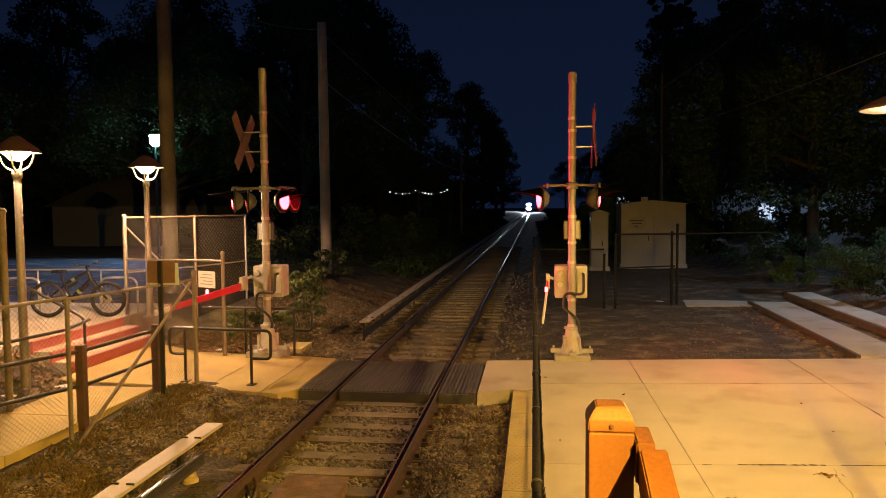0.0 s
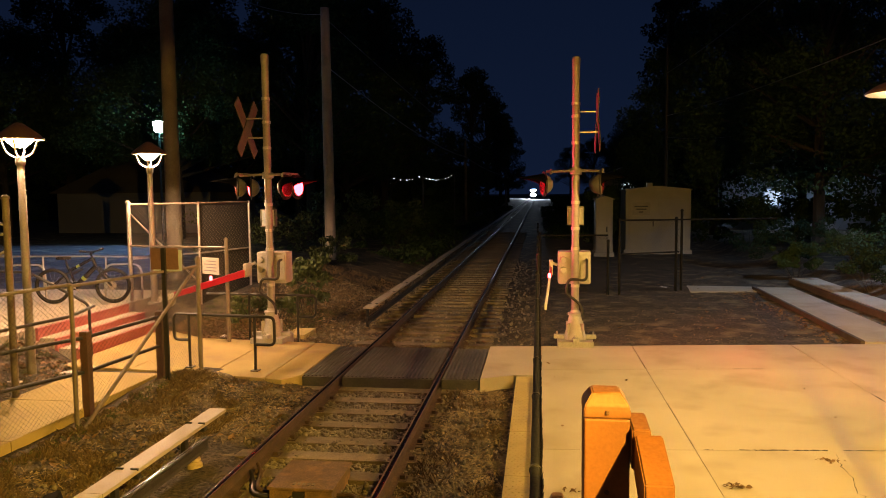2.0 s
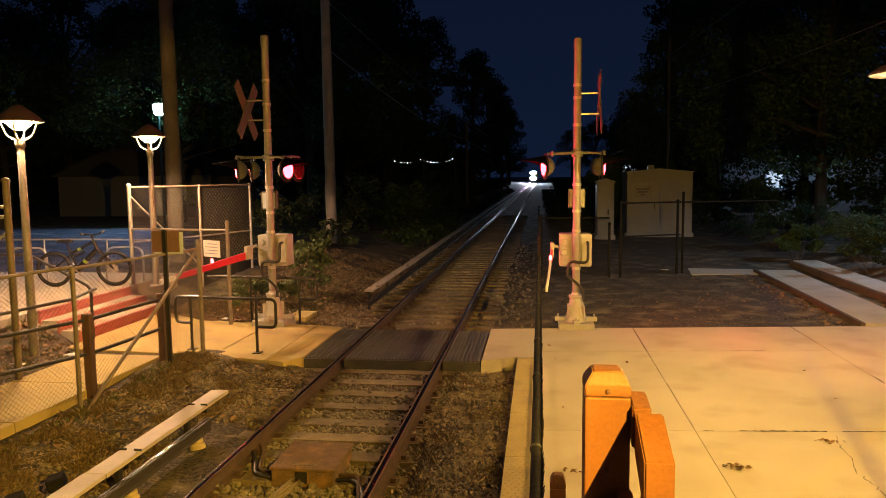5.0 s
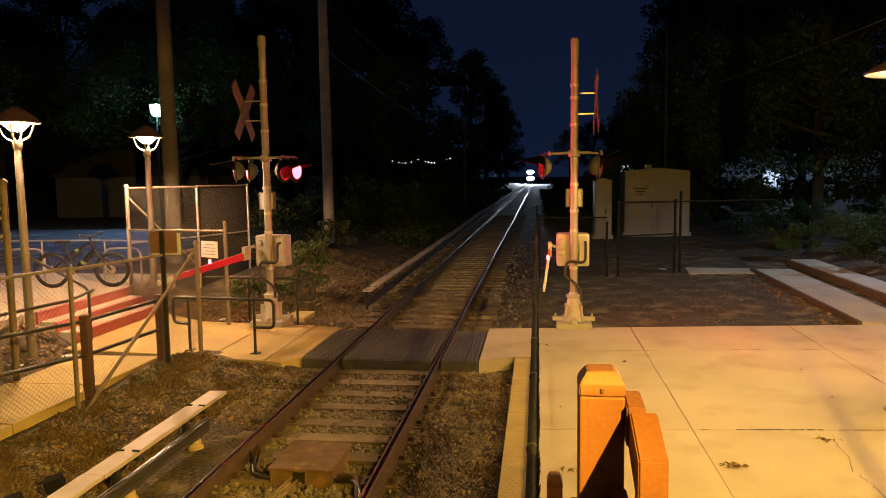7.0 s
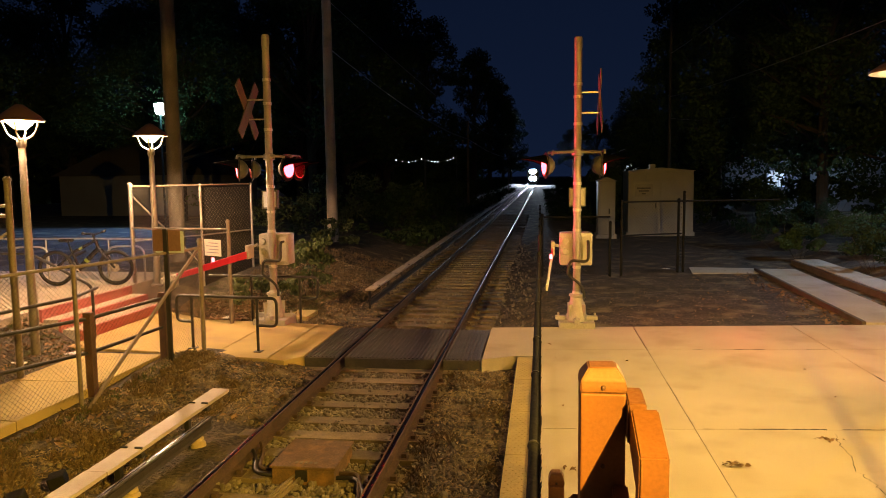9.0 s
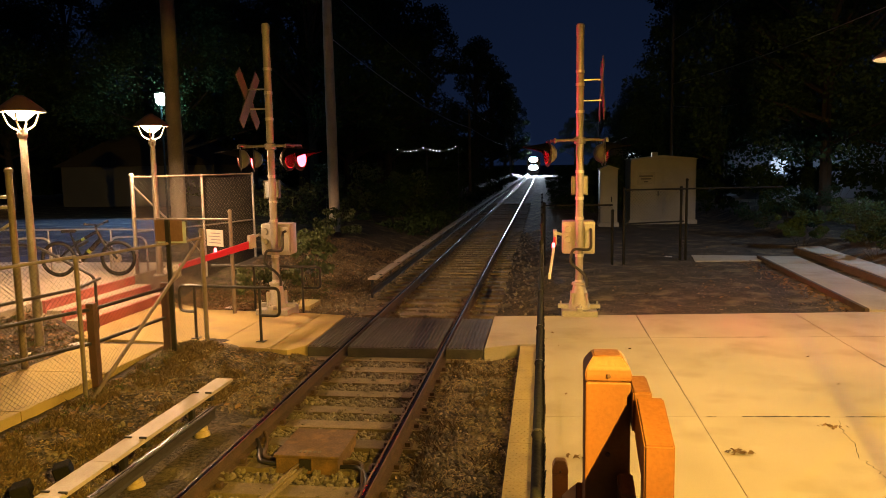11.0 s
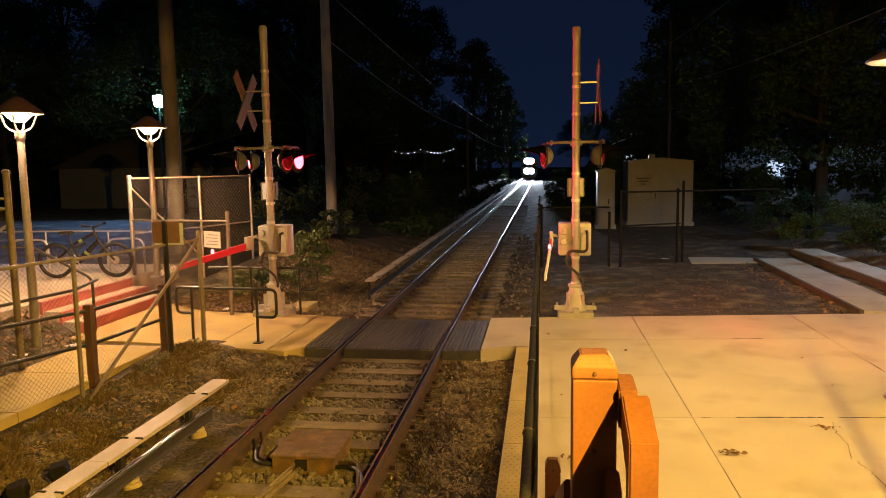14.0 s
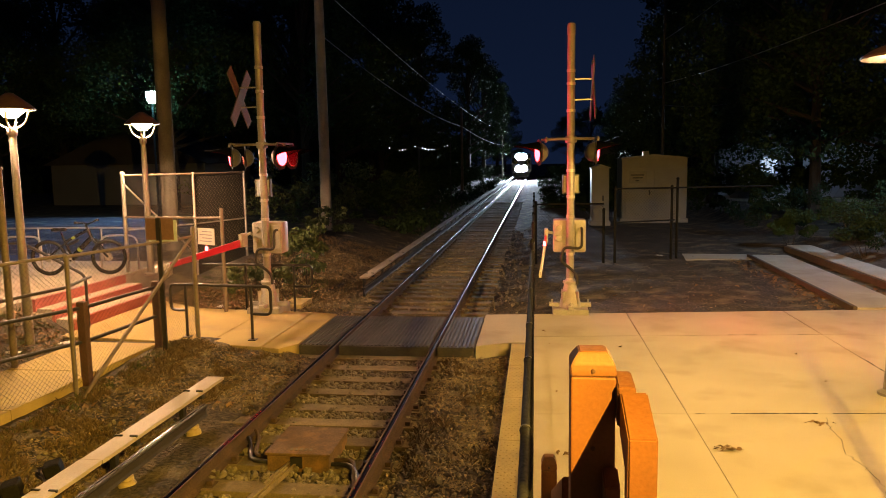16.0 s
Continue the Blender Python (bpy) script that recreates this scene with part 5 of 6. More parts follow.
def leaf_mesh(name, centres, spread, per, size, rng, mat, long=1.6):
    """A crown of many small folded leaves round clump centres (rows of x, y, z, radius)."""
    n = len(centres) * per
    c = np.repeat(np.array(centres, float), per, axis=0)
    d = rng.normal(size=(n, 3))
    d /= np.linalg.norm(d, axis=1)[:, None]
    p = c[:, :3] + d * (c[:, 3:4] * rng.uniform(0.35, 1.0, (n, 1)) ** 0.6) * np.array([1, 1, 0.75])
    u = rng.normal(size=(n, 3))
    u /= np.linalg.norm(u, axis=1)[:, None]
    v = np.cross(u, rng.normal(size=(n, 3)))
    v /= np.linalg.norm(v, axis=1)[:, None]
    s = size * rng.uniform(0.6, 1.4, (n, 1))
    verts = np.stack([p - u * s * long / 2, p + v * s / 2, p + u * s * long / 2, p - v * s / 2], 1).reshape(-1, 3)
    faces = np.arange(n * 4).reshape(-1, 4)
    me = bpy.data.meshes.new(name)
    me.from_pydata(verts.tolist(), [], faces.tolist())
    me.materials.append(mat)
    return me


def tree(at, h, spread, seed, label, clumps=70, per=60, size=0.16, low=0.22):
    rng = np.random.default_rng(seed)
    t = thing("tree", at, label, "tree")
    bm = bmesh.new()
    r = h * 0.022
    pts = [(0, 0, -0.3), (0.05, 0.03, h * 0.2), (-0.1, 0.08, h * 0.42), (0.1, -0.1, h * 0.7), (0, 0, h * 0.92)]
    for i, (a, b) in enumerate(zip(pts, pts[1:])):
        rod(bm, a, b, r * (1 - 0.22 * i), r * (1 - 0.22 * (i + 1)), seg=9)
    cs = []
    for i in range(clumps):
        z = rng.uniform(low, 1.0)
        w = spread * (math.sin(math.pi * min(0.15 + z * 0.8, 1)) ** 0.7) * math.sqrt(rng.uniform(0.1, 1))
        a = rng.uniform(0, 2 * math.pi)
        cs.append((w * math.cos(a), w * math.sin(a), h * z, rng.uniform(0.09, 0.2) * spread + 0.25))
    for x, y, z, q in cs[::4]:
        rod(bm, (0, 0, z * 0.72), (x * 0.85, y * 0.85, z - 0.1), r * 0.35, r * 0.1, seg=5)
    part("trunk", bm, BARK, t, smooth=True)
    ob = new("crown", leaf_mesh("crown", cs, spread, per, size, rng, LEAF))
    ob.parent = t
    return t


def conifer(at, h, spread, seed, label):
    rng = np.random.default_rng(seed)
    t = thing("tree", at, label, "tree")
    bm = bmesh.new()
    rod(bm, (0, 0, -0.3), (0, 0, h), h * 0.016, 0.02, seg=8)
    cs = []
    for i in range(190):
        z = rng.uniform(0.04, 1) ** 1.15
        w = spread * (1 - z) ** 0.8 * rng.uniform(0.4, 1) + 0.1
        a = rng.uniform(0, 2 * math.pi)
        cs.append((w * math.cos(a), w * math.sin(a), h * z, rng.uniform(0.5, 1.15) * (1.25 - z)))
        if i % 3 == 0:
            rod(bm, (0, 0, h * z), (w * math.cos(a), w * math.sin(a), h * z - 0.2), 0.03, 0.01, seg=4)
    part("trunk", bm, BARK, t)
    ob = new("crown", leaf_mesh("crown", cs, spread, 120, 0.12, rng, NEEDLE, 2.2))
    ob.parent = t
    return t


ta = tree((-16.2, 31.2, 0.2), 11, 4.6, 5, "broad leafy tree lit from below by a car-park lamp", 150, 420, 0.07, 0.40)
tb = tree((-10.8, 33.5, 0), 13, 4.2, 6, "tall dark leafy tree beside the railway", 90, 230, 0.09, 0.34)
tc = tree((-12.0, 44, 0), 17, 4.4, 7, "tall dark leafy tree leaning over the track side", 100, 170, 0.14)
for x, y, s, src in ((-19.5, 46, 20, tb), (-26, 45, 200, tb), (-27, 34, 60, ta), (-25, 26, 160, tb), (-12.5, 37, 70, tb), (-12.0, 56, 80, tc), (-11.0, 70, 140, tc), (-8.0, 88, 210, tc), (-7.6, 108, 300, tc), (-7.0, 135, 20, tc), (-7.0, 170, 100, tc), (-14, 62, 30, tc), (-15, 82, 90, tc), (-31, 45, 0, tc), (-23, 48, 77, tc), (-16, 48, 177, tc), (-38, 38, 45, ta), (11, 150, 10, tb), (15, 140, 70, tb), (19, 150, 130, tb), (15, 118, 200, tb), (7.5, 175, 90, tb), (13, 100, 240, tb)):
    copy_thing(src, pose(x, y, 0, 0, 0, s))
ca = conifer((9.4, 55, 0), 22, 3.4, 11, "tall dark conifer with drooping branches")
for x, y, s in ((12.9, 66, 80), (12.5, 48, 200), (17, 62, 40), (20, 70, 10)):
    copy_thing(ca, pose(x, y, 0, 0, 0, s))
td = tree((15.0, 33, 0.3), 12, 5.0, 9, "wide dark tree over the hedge", 110, 230, 0.10)
for x, y, s in ((10.8, 30, 60), (20, 38, 140), (19.5, 29, 220), (13.5, 40, 300), (9.4, 41, 20), (25, 34, 90)):
    copy_thing(td, pose(x, y, 0, 0, 0, s))


def shrub(at, w, h, seed, label, mat=SHRUB, per=70, clumps=22, size=0.06):
    rng = np.random.default_rng(seed)
    t = thing("shrub", at, label, "shrub")
    cs = [(rng.uniform(-w, w), rng.uniform(-w, w) * 0.7, rng.uniform(0.12, 1) * h, rng.uniform(0.12, 0.28) * (w + h) * 0.5) for i in range(clumps)]
    bm = bmesh.new()
    for x, y, z, q in cs[::5]:
        rod(bm, (x * 0.2, y * 0.2, -0.3), (x, y, z), 0.008, 0.003, seg=5)
    part("stem", bm, BARK, t)
    ob = new("foliage", leaf_mesh("foliage", cs, w, per, size, rng, mat))
    ob.parent = t
    return t


shrub((-5.05, 15.3, 0.0), 0.42, 1.35, 1, "leafy green shrub behind the crossing signal")
shrub((-5.6, 14.2, 0.05), 0.6, 0.5, 2, "low yellow-green shrub beside the fence", size=0.05)
shrub((-6.7, 22.6, 0.3), 0.7, 0.9, 4, "dark leafy shrub at the pole's foot")
shrub((-9.2, 22.5, 0), 1.6, 2.0, 14, "dense dark shrub behind the fence")
shrub((-8.4, 27.5, 0), 1.8, 2.8, 15, "dense dark shrub near the track", per=80, clumps=30, size=0.09)
shrub((-7.2, 34, 0), 1.6, 2.2, 16, "dense dark shrub near the track", per=80, clumps=30, size=0.09)
# hidden shrubs, added to keep the headlights off the cabinet's side
for x, y in ((2.95, 35.4), (3.1, 37.6)):
    shrub((x, y, 0), 0.7, 2.7, int(y * 10), "hidden shrub added behind the signal cabinets to block the headlights", LEAF, 130, 40, 0.09)
for x, y, w, h, k in ((8.4, 19.5, 0.9, 0.95, 21), (9.2, 21.8, 1.1, 1.2, 22), (10.4, 20.4, 1.1, 1.25, 23), (7.6, 22.8, 0.7, 0.8, 24), (10.6, 18.4, 0.9, 0.8, 25), (12.0, 23.5, 1.6, 1.6, 26), (8.0, 25.5, 1.2, 1.3, 27)):
    shrub((x, y, 0.25), w, h, k, "rounded dark green garden shrub", NEEDLE if k % 2 else LEAF, 190, 30, 0.038)
bush = shrub((-6.9, 46, 0), 1.5, 2.0, 31, "dark wild bush beside the railway", LEAF, 70, 26, 0.11)
for i in range(26):
    copy_thing(bush, pose(-6.4 - random.uniform(0, 1.6), 31 + i * 4.5 + random.uniform(-1, 1), -0.1, 0, 0, random.uniform(0, 360)))
for i in range(16):
    copy_thing(bush, pose(3.4 + random.uniform(0, 2.2), 42 + i * 7 + random.uniform(-2, 2), -0.1, 0, 0, random.uniform(0, 360)))
for x, y in ((9.0, 33), (11.5, 35), (13.5, 37), (16, 36), (18, 40), (21, 37), (8, 37)):
    copy_thing(bush, pose(x, y, 0.2, 0, 0, x * 50))
bm = bmesh.new()
box(bm, (-4.90, 13.3, -0.3), (-4.48, 14.0, -0.055), 0.012)
tagged(finish("tactile_slab", bm, TACTILE), "small yellow slab lying behind the handrail", "slab")
for i, (x, y) in enumerate(((-7.35, 9.2), (-7.05, 9.9), (-5.9, 12.9), (3.4, 20.6), (5.2, 20.2))):
    bm = bmesh.new()
    box(bm, (-0.09, -0.06, 0), (0.09, 0.06, 0.02), 0.008)
    for v in bm.verts:
        v.co.z += 0.03 * noise.noise((v.co.x * 20, v.co.y * 20, i))
    ob = finish("paper_scrap", bm, PAPER)
    ob.matrix_basis = pose(x, y, ground_height(x, y) + 0.015, 0, 0, 40 * i)
    tagged(ob, "crumpled scrap of white paper on the ground", "litter", "paper scraps")


def foliage_stuff(name, centres, per, size, mat, label, category, seed):
    rng = np.random.default_rng(seed)
    tagged(new(name, leaf_mesh(name, centres, 1, per, size, rng, mat)), label, category, kind="stuff")


rs = random.Random(8)
weeds = [(rs.uniform(-6.6, -4.5), 27 + 105 * rs.random() ** 1.6, 0.15, rs.uniform(0.25, 0.6)) for i in range(330)]
weeds += [(rs.uniform(0.5, 4.5), 42 + 85 * rs.random() ** 1.5, 0.1, rs.uniform(0.2, 0.5)) for i in range(260)]
foliage_stuff("undergrowth", weeds, 34, 0.10, LEAF, "dark weedy undergrowth along the railway", "undergrowth", 41)
woods = [(rs.uniform(-130, -12), rs.uniform(150, 210), rs.uniform(0, 13), rs.uniform(2, 4)) for i in range(240)]
woods += [(rs.uniform(10, 130), rs.uniform(150, 210), rs.uniform(0, 13), rs.uniform(2, 4)) for i in range(240)]
woods += [(rs.uniform(-75, -26), rs.uniform(52, 70), rs.uniform(0, 9), rs.uniform(1.2, 2.6)) for i in range(220)]
woods += [(rs.uniform(-24, -9), rs.uniform(64, 100), rs.uniform(0, 4.5), rs.uniform(1.0, 2.0)) for i in range(160)]
woods += [(rs.uniform(13, 60), rs.uniform(58, 80), rs.uniform(0, 8), rs.uniform(1.2, 2.4)) for i in range(170)]
foliage_stuff("distant_woods", woods, 46, 0.75, LEAF, "dark belt of distant trees behind everything", "woods", 42)

# ---- loose ground cover ----
DRYLEAF = material("dry_leaves", (0.30, 0.19, 0.085), (0.19, 0.115, 0.055), 0.8, bump=0, island=0.7)
STRAW = material("dry_grass", (0.20, 0.138, 0.062), (0.12, 0.082, 0.04), 0.8, bump=0, island=0.75)
rng = np.random.default_rng(3)
g1 = (1 + 5 ** 0.5) / 2
ICO = np.array([(-1, g1, 0), (1, g1, 0), (-1, -g1, 0), (1, -g1, 0), (0, -1, g1), (0, 1, g1), (0, -1, -g1), (0, 1, -g1), (g1, 0, -1), (g1, 0, 1), (-g1, 0, -1), (-g1, 0, 1)]) / 1.9
TRI = [(0, 11, 5), (0, 5, 1), (0, 1, 7), (0, 7, 10), (0, 10, 11), (1, 5, 9), (5, 11, 4), (11, 10, 2), (10, 7, 6), (7, 1, 8), (3, 9, 4), (3, 4, 2), (3, 2, 6), (3, 6, 8), (3, 8, 9), (4, 9, 5), (2, 4, 11), (6, 2, 10), (8, 6, 7), (9, 8, 1)]


def stones(name, places, label):
    verts, faces = [], []
    for x, y, s in places:
        if abs((y - 4.15 + 0.265) % 0.53 - 0.265) < 0.125 and -3.5 < x < -0.9 and rng.random() < 0.82:
            continue
        q = Euler(rng.uniform(0, 6.3, 3)).to_matrix()
        base = len(verts)
        z = ground_height(x, y) + s * rng.uniform(0.3, 0.95)
        k = rng.uniform(0.45, 1.25, 3)
        for v in ICO:
            w = q @ Vector(v * k * s * rng.uniform(0.8, 1.15))
            verts.append((x + w.x, y + w.y, z + w.z))
        faces += [(a + base, b + base, c + base) for a, b, c in TRI]
    me = bpy.data.meshes.new(name)
    me.from_pydata(verts, [], faces)
    me.materials.append(ROCK)
    tagged(new(name, me), label, "stones", kind="stuff")


places = [(rng.uniform(-2.85, -1.53), y, 0.015 + 0.026 * rng.random() ** 1.5) for y in rng.uniform(4.3, 10.0, 6200) if y > 6.3 or rng.random() < 0.3]
places += [(x, y, rng.uniform(0.018, 0.04)) for x, y in zip(rng.normal(-2.1, 0.75, 2200), rng.uniform(4.3, 9.9, 2200)) if -3.3 < x < -0.5 and not (x < -2.97 and y < 7.5)]
places += [(x, y, rng.uniform(0.02, 0.045)) for x, y in zip(rng.normal(-2.2, 1.0, 3200), rng.uniform(12.3, 30, 3200)) if x < -0.2]
places += [(x, y, rng.uniform(0.01, 0.03)) for x, y in zip(rng.uniform(-4.9, -0.45, 1800), rng.uniform(4.3, 9.8, 1800)) if not (-3.75 < x < -2.97 and y < 7.5)]
places += [(rng.uniform(0.3, 5.3), y, rng.uniform(0.006, 0.016)) for y in rng.uniform(12.9, 20, 600)]
stones("ballast", places, "loose grey-brown ballast stones round the sleepers")


def flakes(name, spots, size, mat, label, category, flat=0.35):
    verts, faces = [], []
    for x, y, z in spots:
        a, s = rng.uniform(0, 6.3), size * rng.uniform(0.5, 1.3)
        u = np.array((math.cos(a), math.sin(a), rng.normal(0, flat))) * s
        v = np.array((-math.sin(a), math.cos(a), rng.normal(0, flat))) * s * 0.6
        p = np.array((x, y, z + 0.012))
        b = len(verts)
        verts += [tuple(p - u), tuple(p + v + (0, 0, s * 0.3)), tuple(p + u), tuple(p - v + (0, 0, s * 0.2))]
        faces.append((b, b + 1, b + 2, b + 3))
    me = bpy.data.meshes.new(name)
    me.from_pydata(verts, [], faces)
    me.materials.append(mat)
    tagged(new(name, me), label, category, kind="stuff")


def on_ground(x, y):
    return (x, y, ground_height(x, y))


spots = [on_ground(x, y) for x, y in zip(rng.uniform(-7.4, -5.4, 3200), rng.uniform(12.6, 14.4, 3200))]
spots += [on_ground(x, y) for x, y in zip(rng.uniform(-8.6, -7.0, 800), rng.uniform(7.0, 10.6, 800))]
spots += [on_ground(x, y) for x, y in zip(rng.normal(5.2, 0.16, 260), rng.uniform(13.2, 20, 260)) if x < 5.42]
spots += [on_ground(x, y) for x, y in zip(rng.uniform(0.3, 6.5, 80), rng.uniform(12.9, 24, 80))]
spots += [on_ground(x, y) for x, y in zip(rng.uniform(-5.5, -3.2, 420), rng.uniform(4.5, 9.8, 420)) if not (x > -3.85 and y < 7.6)]
spots += [on_ground(x, y) for x, y in zip(rng.uniform(-6.5, -3.8, 500), rng.uniform(12.8, 19, 500))]
spots += [on_ground(x, y) for x, y in zip(rng.uniform(6.45, 6.75, 160), rng.uniform(14, 21, 160))]
flakes("fallen_leaves", spots, 0.05, DRYLEAF, "scattered brown fallen leaves on the dirt", "leaves")
spots = [(rng.uniform(-0.0, 6), rng.uniform(4, 12.3), 0.0) for i in range(26)]
spots += [(1.68 + rng.normal(0, 0.05), 6.55 + rng.normal(0, 0.03), rng.uniform(0, 0.012)) for i in range(26)]
spots += [(2.75 + rng.normal(0, 0.06), 7.28 + rng.normal(0, 0.03), rng.uniform(0, 0.01)) for i in range(12)]
spots += [(0.24 + rng.normal(0, 0.05), 6.3 + rng.normal(0, 0.03), rng.uniform(0, 0.01)) for i in range(10)]
flakes("paving_litter", spots, 0.03, DRYLEAF, "few dry leaf bits on the concrete", "leaves")


def grass(name, spots, h, mat, label):
    verts, faces = [], []
    for x, y, z in spots:
        for k in range(5):
            a, s = rng.uniform(0, 6.3), h * rng.uniform(0.4, 1.3)
            lean = rng.normal(0, 0.5, 2) * s
            px, py = x + rng.normal(0, 0.02), y + rng.normal(0, 0.02)
            w = 0.003 + 0.002 * rng.random()
            b = len(verts)
            dx, dy = math.cos(a) * w, math.sin(a) * w
            verts += [(px - dx, py - dy, z - 0.01), (px + dx, py + dy, z - 0.01), (px + lean[0] * 0.5 + dx * 0.7, py + lean[1] * 0.5 + dy * 0.7, z + s * 0.7), (px + lean[0], py + lean[1], z + s)]
            faces += [(b, b + 1, b + 2), (b, b + 2, b + 3)]
    me = bpy.data.meshes.new(name)
    me.from_pydata(verts, [], faces)
    me.materials.append(mat)
    tagged(new(name, me), label, "grass", kind="stuff")


spots = [on_ground(x, y) for x, y in zip(rng.uniform(-5.5, -3.75, 7000), rng.uniform(4.2, 9.8, 7000)) if noise.noise((x * 2.6, y * 2.6, 2)) + 0.5 * noise.noise((x * 0.8, y * 0.8, 4)) > 0.02]
spots += [on_ground(x, y) for x, y in zip(rng.uniform(-1.3, -0.4, 1500), rng.uniform(4.2, 10.0, 1500)) if noise.noise((x * 2.1, y * 2.1, 7)) > 0.12]
spots += [on_ground(x, y) for x, y in zip(rng.uniform(-6.8, -3.9, 3000), rng.uniform(12.8, 22, 3000))]
grass("dry_grass", spots, 0.06, STRAW, "sparse tufts of dry straw-coloured grass")
GREEN = material("green_grass", (0.10, 0.12, 0.03), (0.07, 0.09, 0.025), 0.7, bump=0, island=0.5)
spots = [on_ground(x, y) for x, y in zip(rng.uniform(-5.5, -5.0, 260), rng.uniform(6.0, 10.0, 260))]
spots += [on_ground(x, y) for x, y in zip(rng.uniform(-8.4, -7.0, 700), rng.uniform(6.5, 10.6, 700))]
spots += [on_ground(x, y) for x, y in zip(rng.uniform(-7.4, -4.6, 900), rng.uniform(12.9, 16, 900))]
grass("green_grass", spots, 0.055, GREEN, "patchy green grass beside the fences")



def straw(name, spots, length, mat, label):
    """Thin dry stalks lying on the ground."""
    verts, faces = [], []
    for x, y, z in spots:
        a, s = rng.uniform(0, 6.3), length * rng.uniform(0.35, 1.2)
        u = np.array((math.cos(a), math.sin(a), rng.normal(0, 0.28))) * s / 2
        v = np.array((-math.sin(a), math.cos(a), rng.normal(0, 0.5))) * 0.0028
        p = np.array((x, y, z + rng.uniform(0.004, 0.035)))
        b = len(verts)
        mid = p + np.array((0, 0, s * rng.uniform(0.0, 0.14)))
        verts += [tuple(p - u - v), tuple(p - u + v), tuple(mid + v), tuple(mid - v), tuple(p + u + v), tuple(p + u - v)]
        faces += [(b, b + 1, b + 2, b + 3), (b + 3, b + 2, b + 4, b + 5)]
    me = bpy.data.meshes.new(name)
    me.from_pydata(verts, [], faces)
    me.materials.append(mat)
    tagged(new(name, me), label, "straw", kind="stuff")


STALK = material("bleached_straw", (0.42, 0.325, 0.18), (0.25, 0.185, 0.10), 0.8, bump=0, island=0.85)
spots = [on_ground(x, y) for x, y in zip(rng.uniform(-1.35, -0.38, 8000), rng.uniform(4.2, 10.0, 8000)) if noise.noise((x * 2.2, y * 2.2, 3)) > 0.0]
spots += [on_ground(x, y) for x, y in zip(rng.uniform(-5.5, -3.2, 11000), rng.uniform(4.2, 9.9, 11000)) if noise.noise((x * 1.7, y * 1.7, 9)) > -0.12 and not (x > -3.85 and y < 7.8)]
spots += [on_ground(x, y) for x, y in zip(rng.uniform(-6.6, -3.4, 9000), rng.uniform(12.5, 20, 9000))]
spots += [on_ground(x, y) for x, y in zip(rng.uniform(0.2, 5.4, 900), rng.uniform(12.8, 20, 900))]
straw("dry_straw", spots, 0.075, STALK, "bleached dry stalks lying matted on the dirt")
CHIP = material("bark_chips", (0.33, 0.255, 0.16), (0.13, 0.098, 0.065), 0.9, bump=0, island=1.0)
spots = [on_ground(x, y) for x, y in zip(rng.uniform(-5.5, -3.0, 7500), rng.uniform(4.2, 9.9, 7500)) if not (x > -3.75 and y < 7.5)]
spots += [on_ground(x, y) for x, y in zip(rng.uniform(-1.4, -0.4, 2000), rng.uniform(4.2, 10.0, 2000))]
spots += [on_ground(x, y) for x, y in zip(rng.uniform(-6.0, 0.2, 3600), rng.uniform(12.5, 21, 3600))]
spots += [on_ground(x, y) for x, y in zip(rng.uniform(0.2, 5.4, 350), rng.uniform(12.8, 20, 350))]
PALE_BITS = material("dry_pale_litter", (0.46, 0.37, 0.24), (0.30, 0.23, 0.14), 0.85, bump=0, island=0.8)
dry = [on_ground(x, y) for x, y in zip(rng.uniform(-5.5, -3.0, 2600), rng.uniform(4.2, 9.9, 2600)) if noise.noise((x * 1.1, y * 1.1, 5)) > 0.0 and not (x > -3.75 and y < 7.5)]
dry += [on_ground(x, y) for x, y in zip(rng.uniform(-1.4, -0.4, 1500), rng.uniform(4.2, 10.0, 1500))]
dry += [on_ground(x, y) for x, y in zip(rng.uniform(-6.2, -3.2, 8000), rng.uniform(12.4, 20, 8000))]
dry += [on_ground(x, y) for x, y in zip(rng.uniform(-8.3, -7.0, 260), rng.uniform(6.5, 10.6, 260))]
flakes("dry_litter", dry, 0.021, PALE_BITS, "pale dry leaves and twigs scattered over the dirt", "litter", 0.5)
flakes("bark_litter", spots, 0.021, CHIP, "brown bark chips and twigs littering the dirt", "litter", 0.6)

# ---- train ----
GLARE = material("headlight_glow", (1, 1, 1), (1, 1, 1), 0.3, bump=0, glow=(0.72, 0.84, 1.0), power=3800)
NOSE = material("train_front_steel", (0.07, 0.072, 0.08), (0.05, 0.052, 0.06), 0.4, metal=0.3, bump=0.05)
GLASS = material("dark_cab_glass", (0.01, 0.012, 0.015), (0.01, 0.01, 0.012), 0.08, bump=0)
train = thing("train", (TRACK, 330, 0), "approaching electric train with blinding white headlights", "train")
bm = bmesh.new()
box(bm, (-1.5, 0.12, 0.95), (1.5, 25, 3.95), 0.25)
part("body", bm, NOSE, train, "silver steel car body")
for x in (-0.95, 0.95):
    bm = bmesh.new()
    box(bm, (x - 0.42, 0.09, 2.35), (x + 0.42, 0.125, 3.25), 0.03)
    part("windscreen", bm, GLASS, train, "dark cab window")
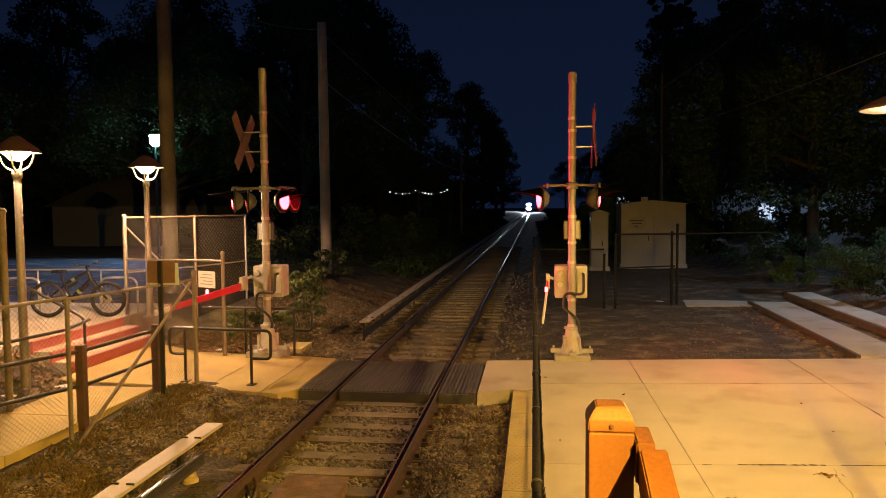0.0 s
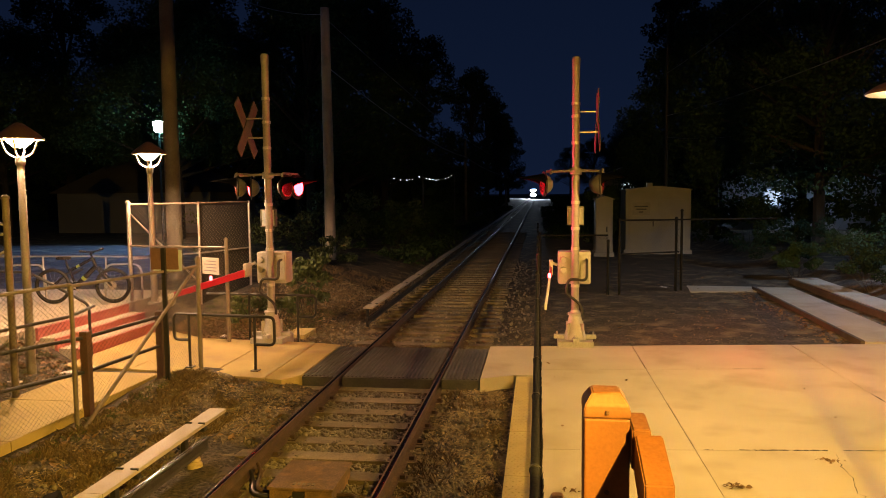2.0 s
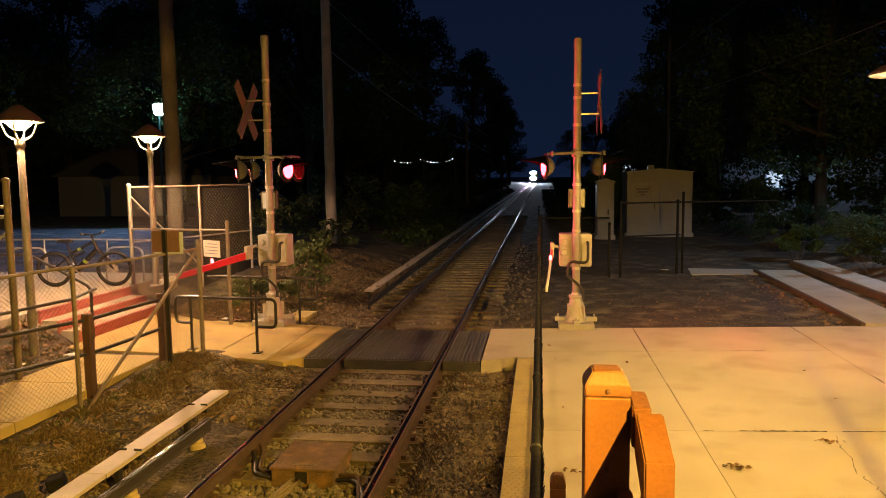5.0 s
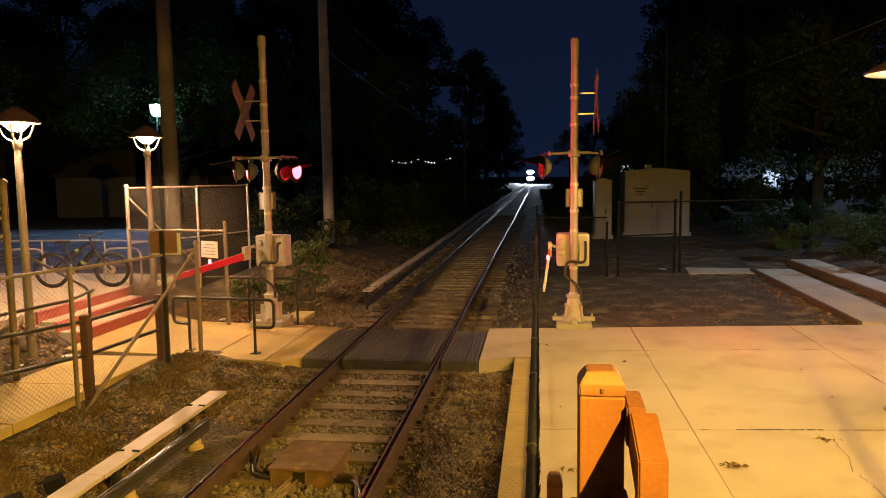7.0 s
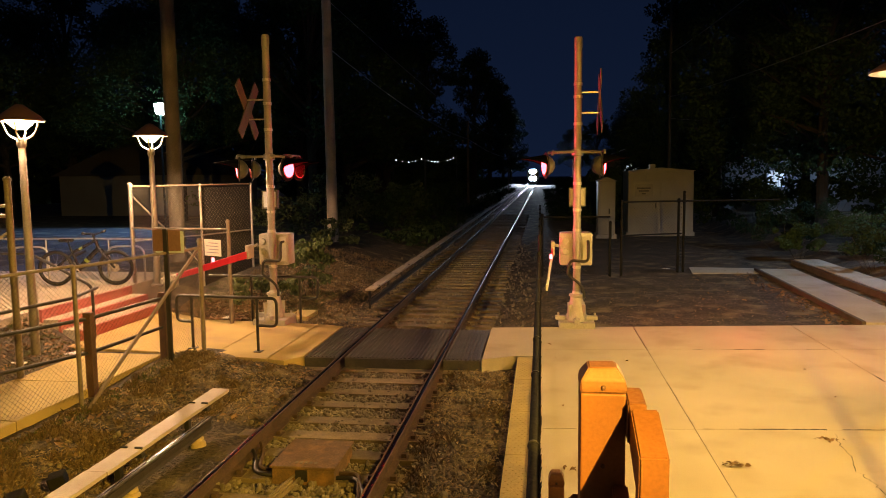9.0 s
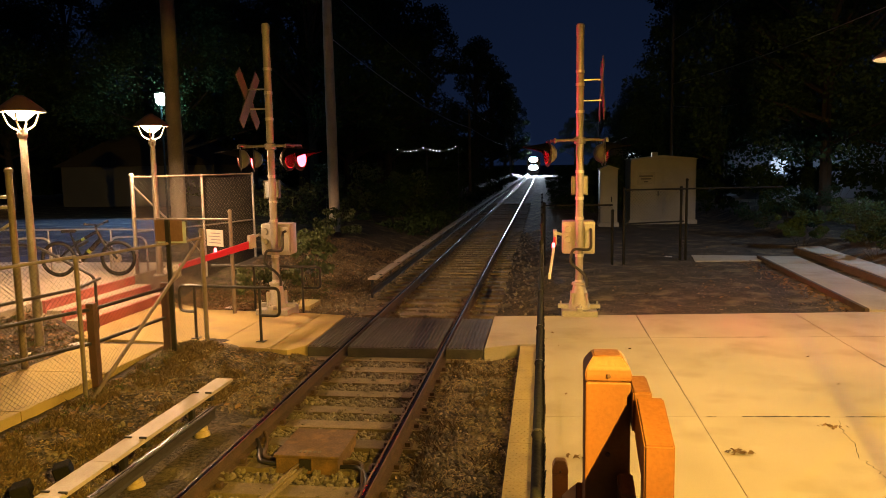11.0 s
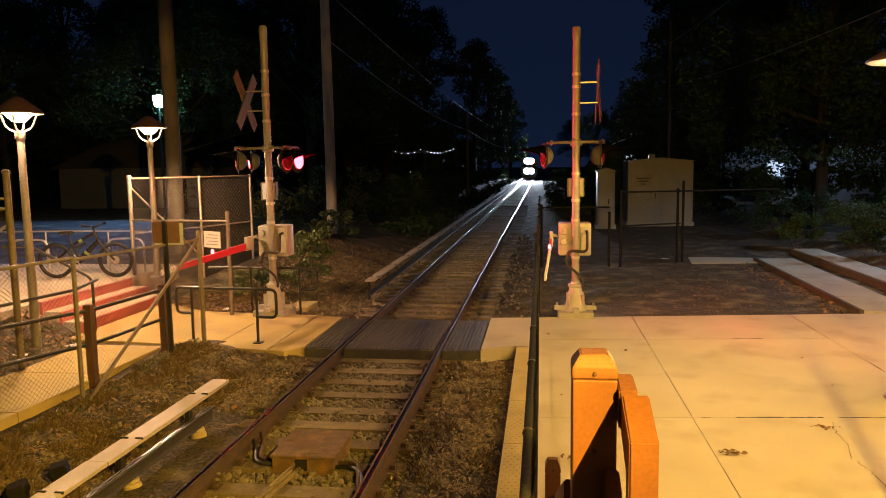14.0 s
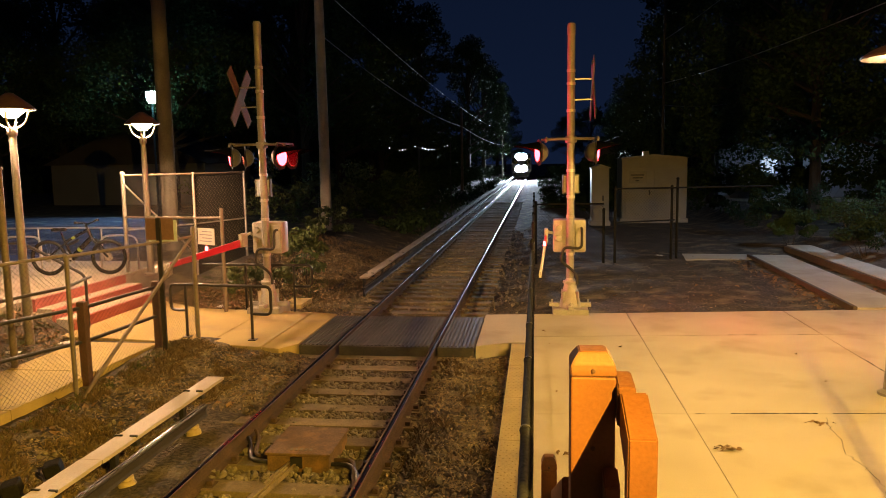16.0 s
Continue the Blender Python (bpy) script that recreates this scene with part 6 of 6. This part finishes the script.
bm = bmesh.new()
box(bm, (-0.36, 0.08, 1.1), (0.36, 0.125, 3.2), 0.03)
part("end_door", bm, NOSE, train)
# lenses far over true size: the glare round the headlights is in their shape
for x, z, r in ((-0.36, 3.45, 0.5), (0.36, 3.45, 0.5), (-0.4, 1.62, 0.48), (0.4, 1.62, 0.48)):
    bm = bmesh.new()
    # tube made deep to hold the light off the ground ahead
    lathe(bm, [(r * 1.1, -0.12), (r * 1.1, 0.50), (r, 0.50), (r, 0.03)], seg=20)
    bmesh.ops.transform(bm, matrix=pose(x, 0.05, z, 90, 0, 0), verts=bm.verts)
    bez = part("headlight", bm, BLACK, train, "oversized round headlight in a deep tube")
    bm = bmesh.new()
    lathe(bm, [(r, 0.0), (r * 0.7, 0.03), (0.0, 0.05)], seg=20)
    bmesh.ops.transform(bm, matrix=pose(x, 0.03, z, 90, 0, 0), verts=bm.verts)
    part("headlight_lens", bm, GLARE, bez, "white lens enlarged to stand in for glare")
bm = bmesh.new()
box(bm, (-1.2, 0.3, 0.35), (1.2, 24.5, 1.0), 0.05)
part("underframe", bm, BLACK, train)
for y in (2.5, 4.8, 19.8, 22.1):
    for x in (RAIL_L - TRACK, RAIL_R - TRACK):
        bm = bmesh.new()
        rod(bm, (x - 0.06, y, 0.44), (x + 0.06, y, 0.44), 0.43, seg=24)
        part("wheel", bm, RAIL_SIDE, train, "steel wheel")


def motions():
    # the train comes on, slowing a little
    walk(train, [(t, pose(TRACK, 330 - 17.5 * t + 0.25 * t * t, 0)) for t in [i * 0.5 for i in range(33)]])
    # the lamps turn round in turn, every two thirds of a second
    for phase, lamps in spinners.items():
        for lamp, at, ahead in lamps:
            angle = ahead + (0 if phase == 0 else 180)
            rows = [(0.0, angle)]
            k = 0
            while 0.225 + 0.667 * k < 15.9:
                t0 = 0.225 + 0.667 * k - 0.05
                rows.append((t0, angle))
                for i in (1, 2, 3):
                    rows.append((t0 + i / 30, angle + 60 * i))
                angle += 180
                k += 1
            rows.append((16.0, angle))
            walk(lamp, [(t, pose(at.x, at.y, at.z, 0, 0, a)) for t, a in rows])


motions()
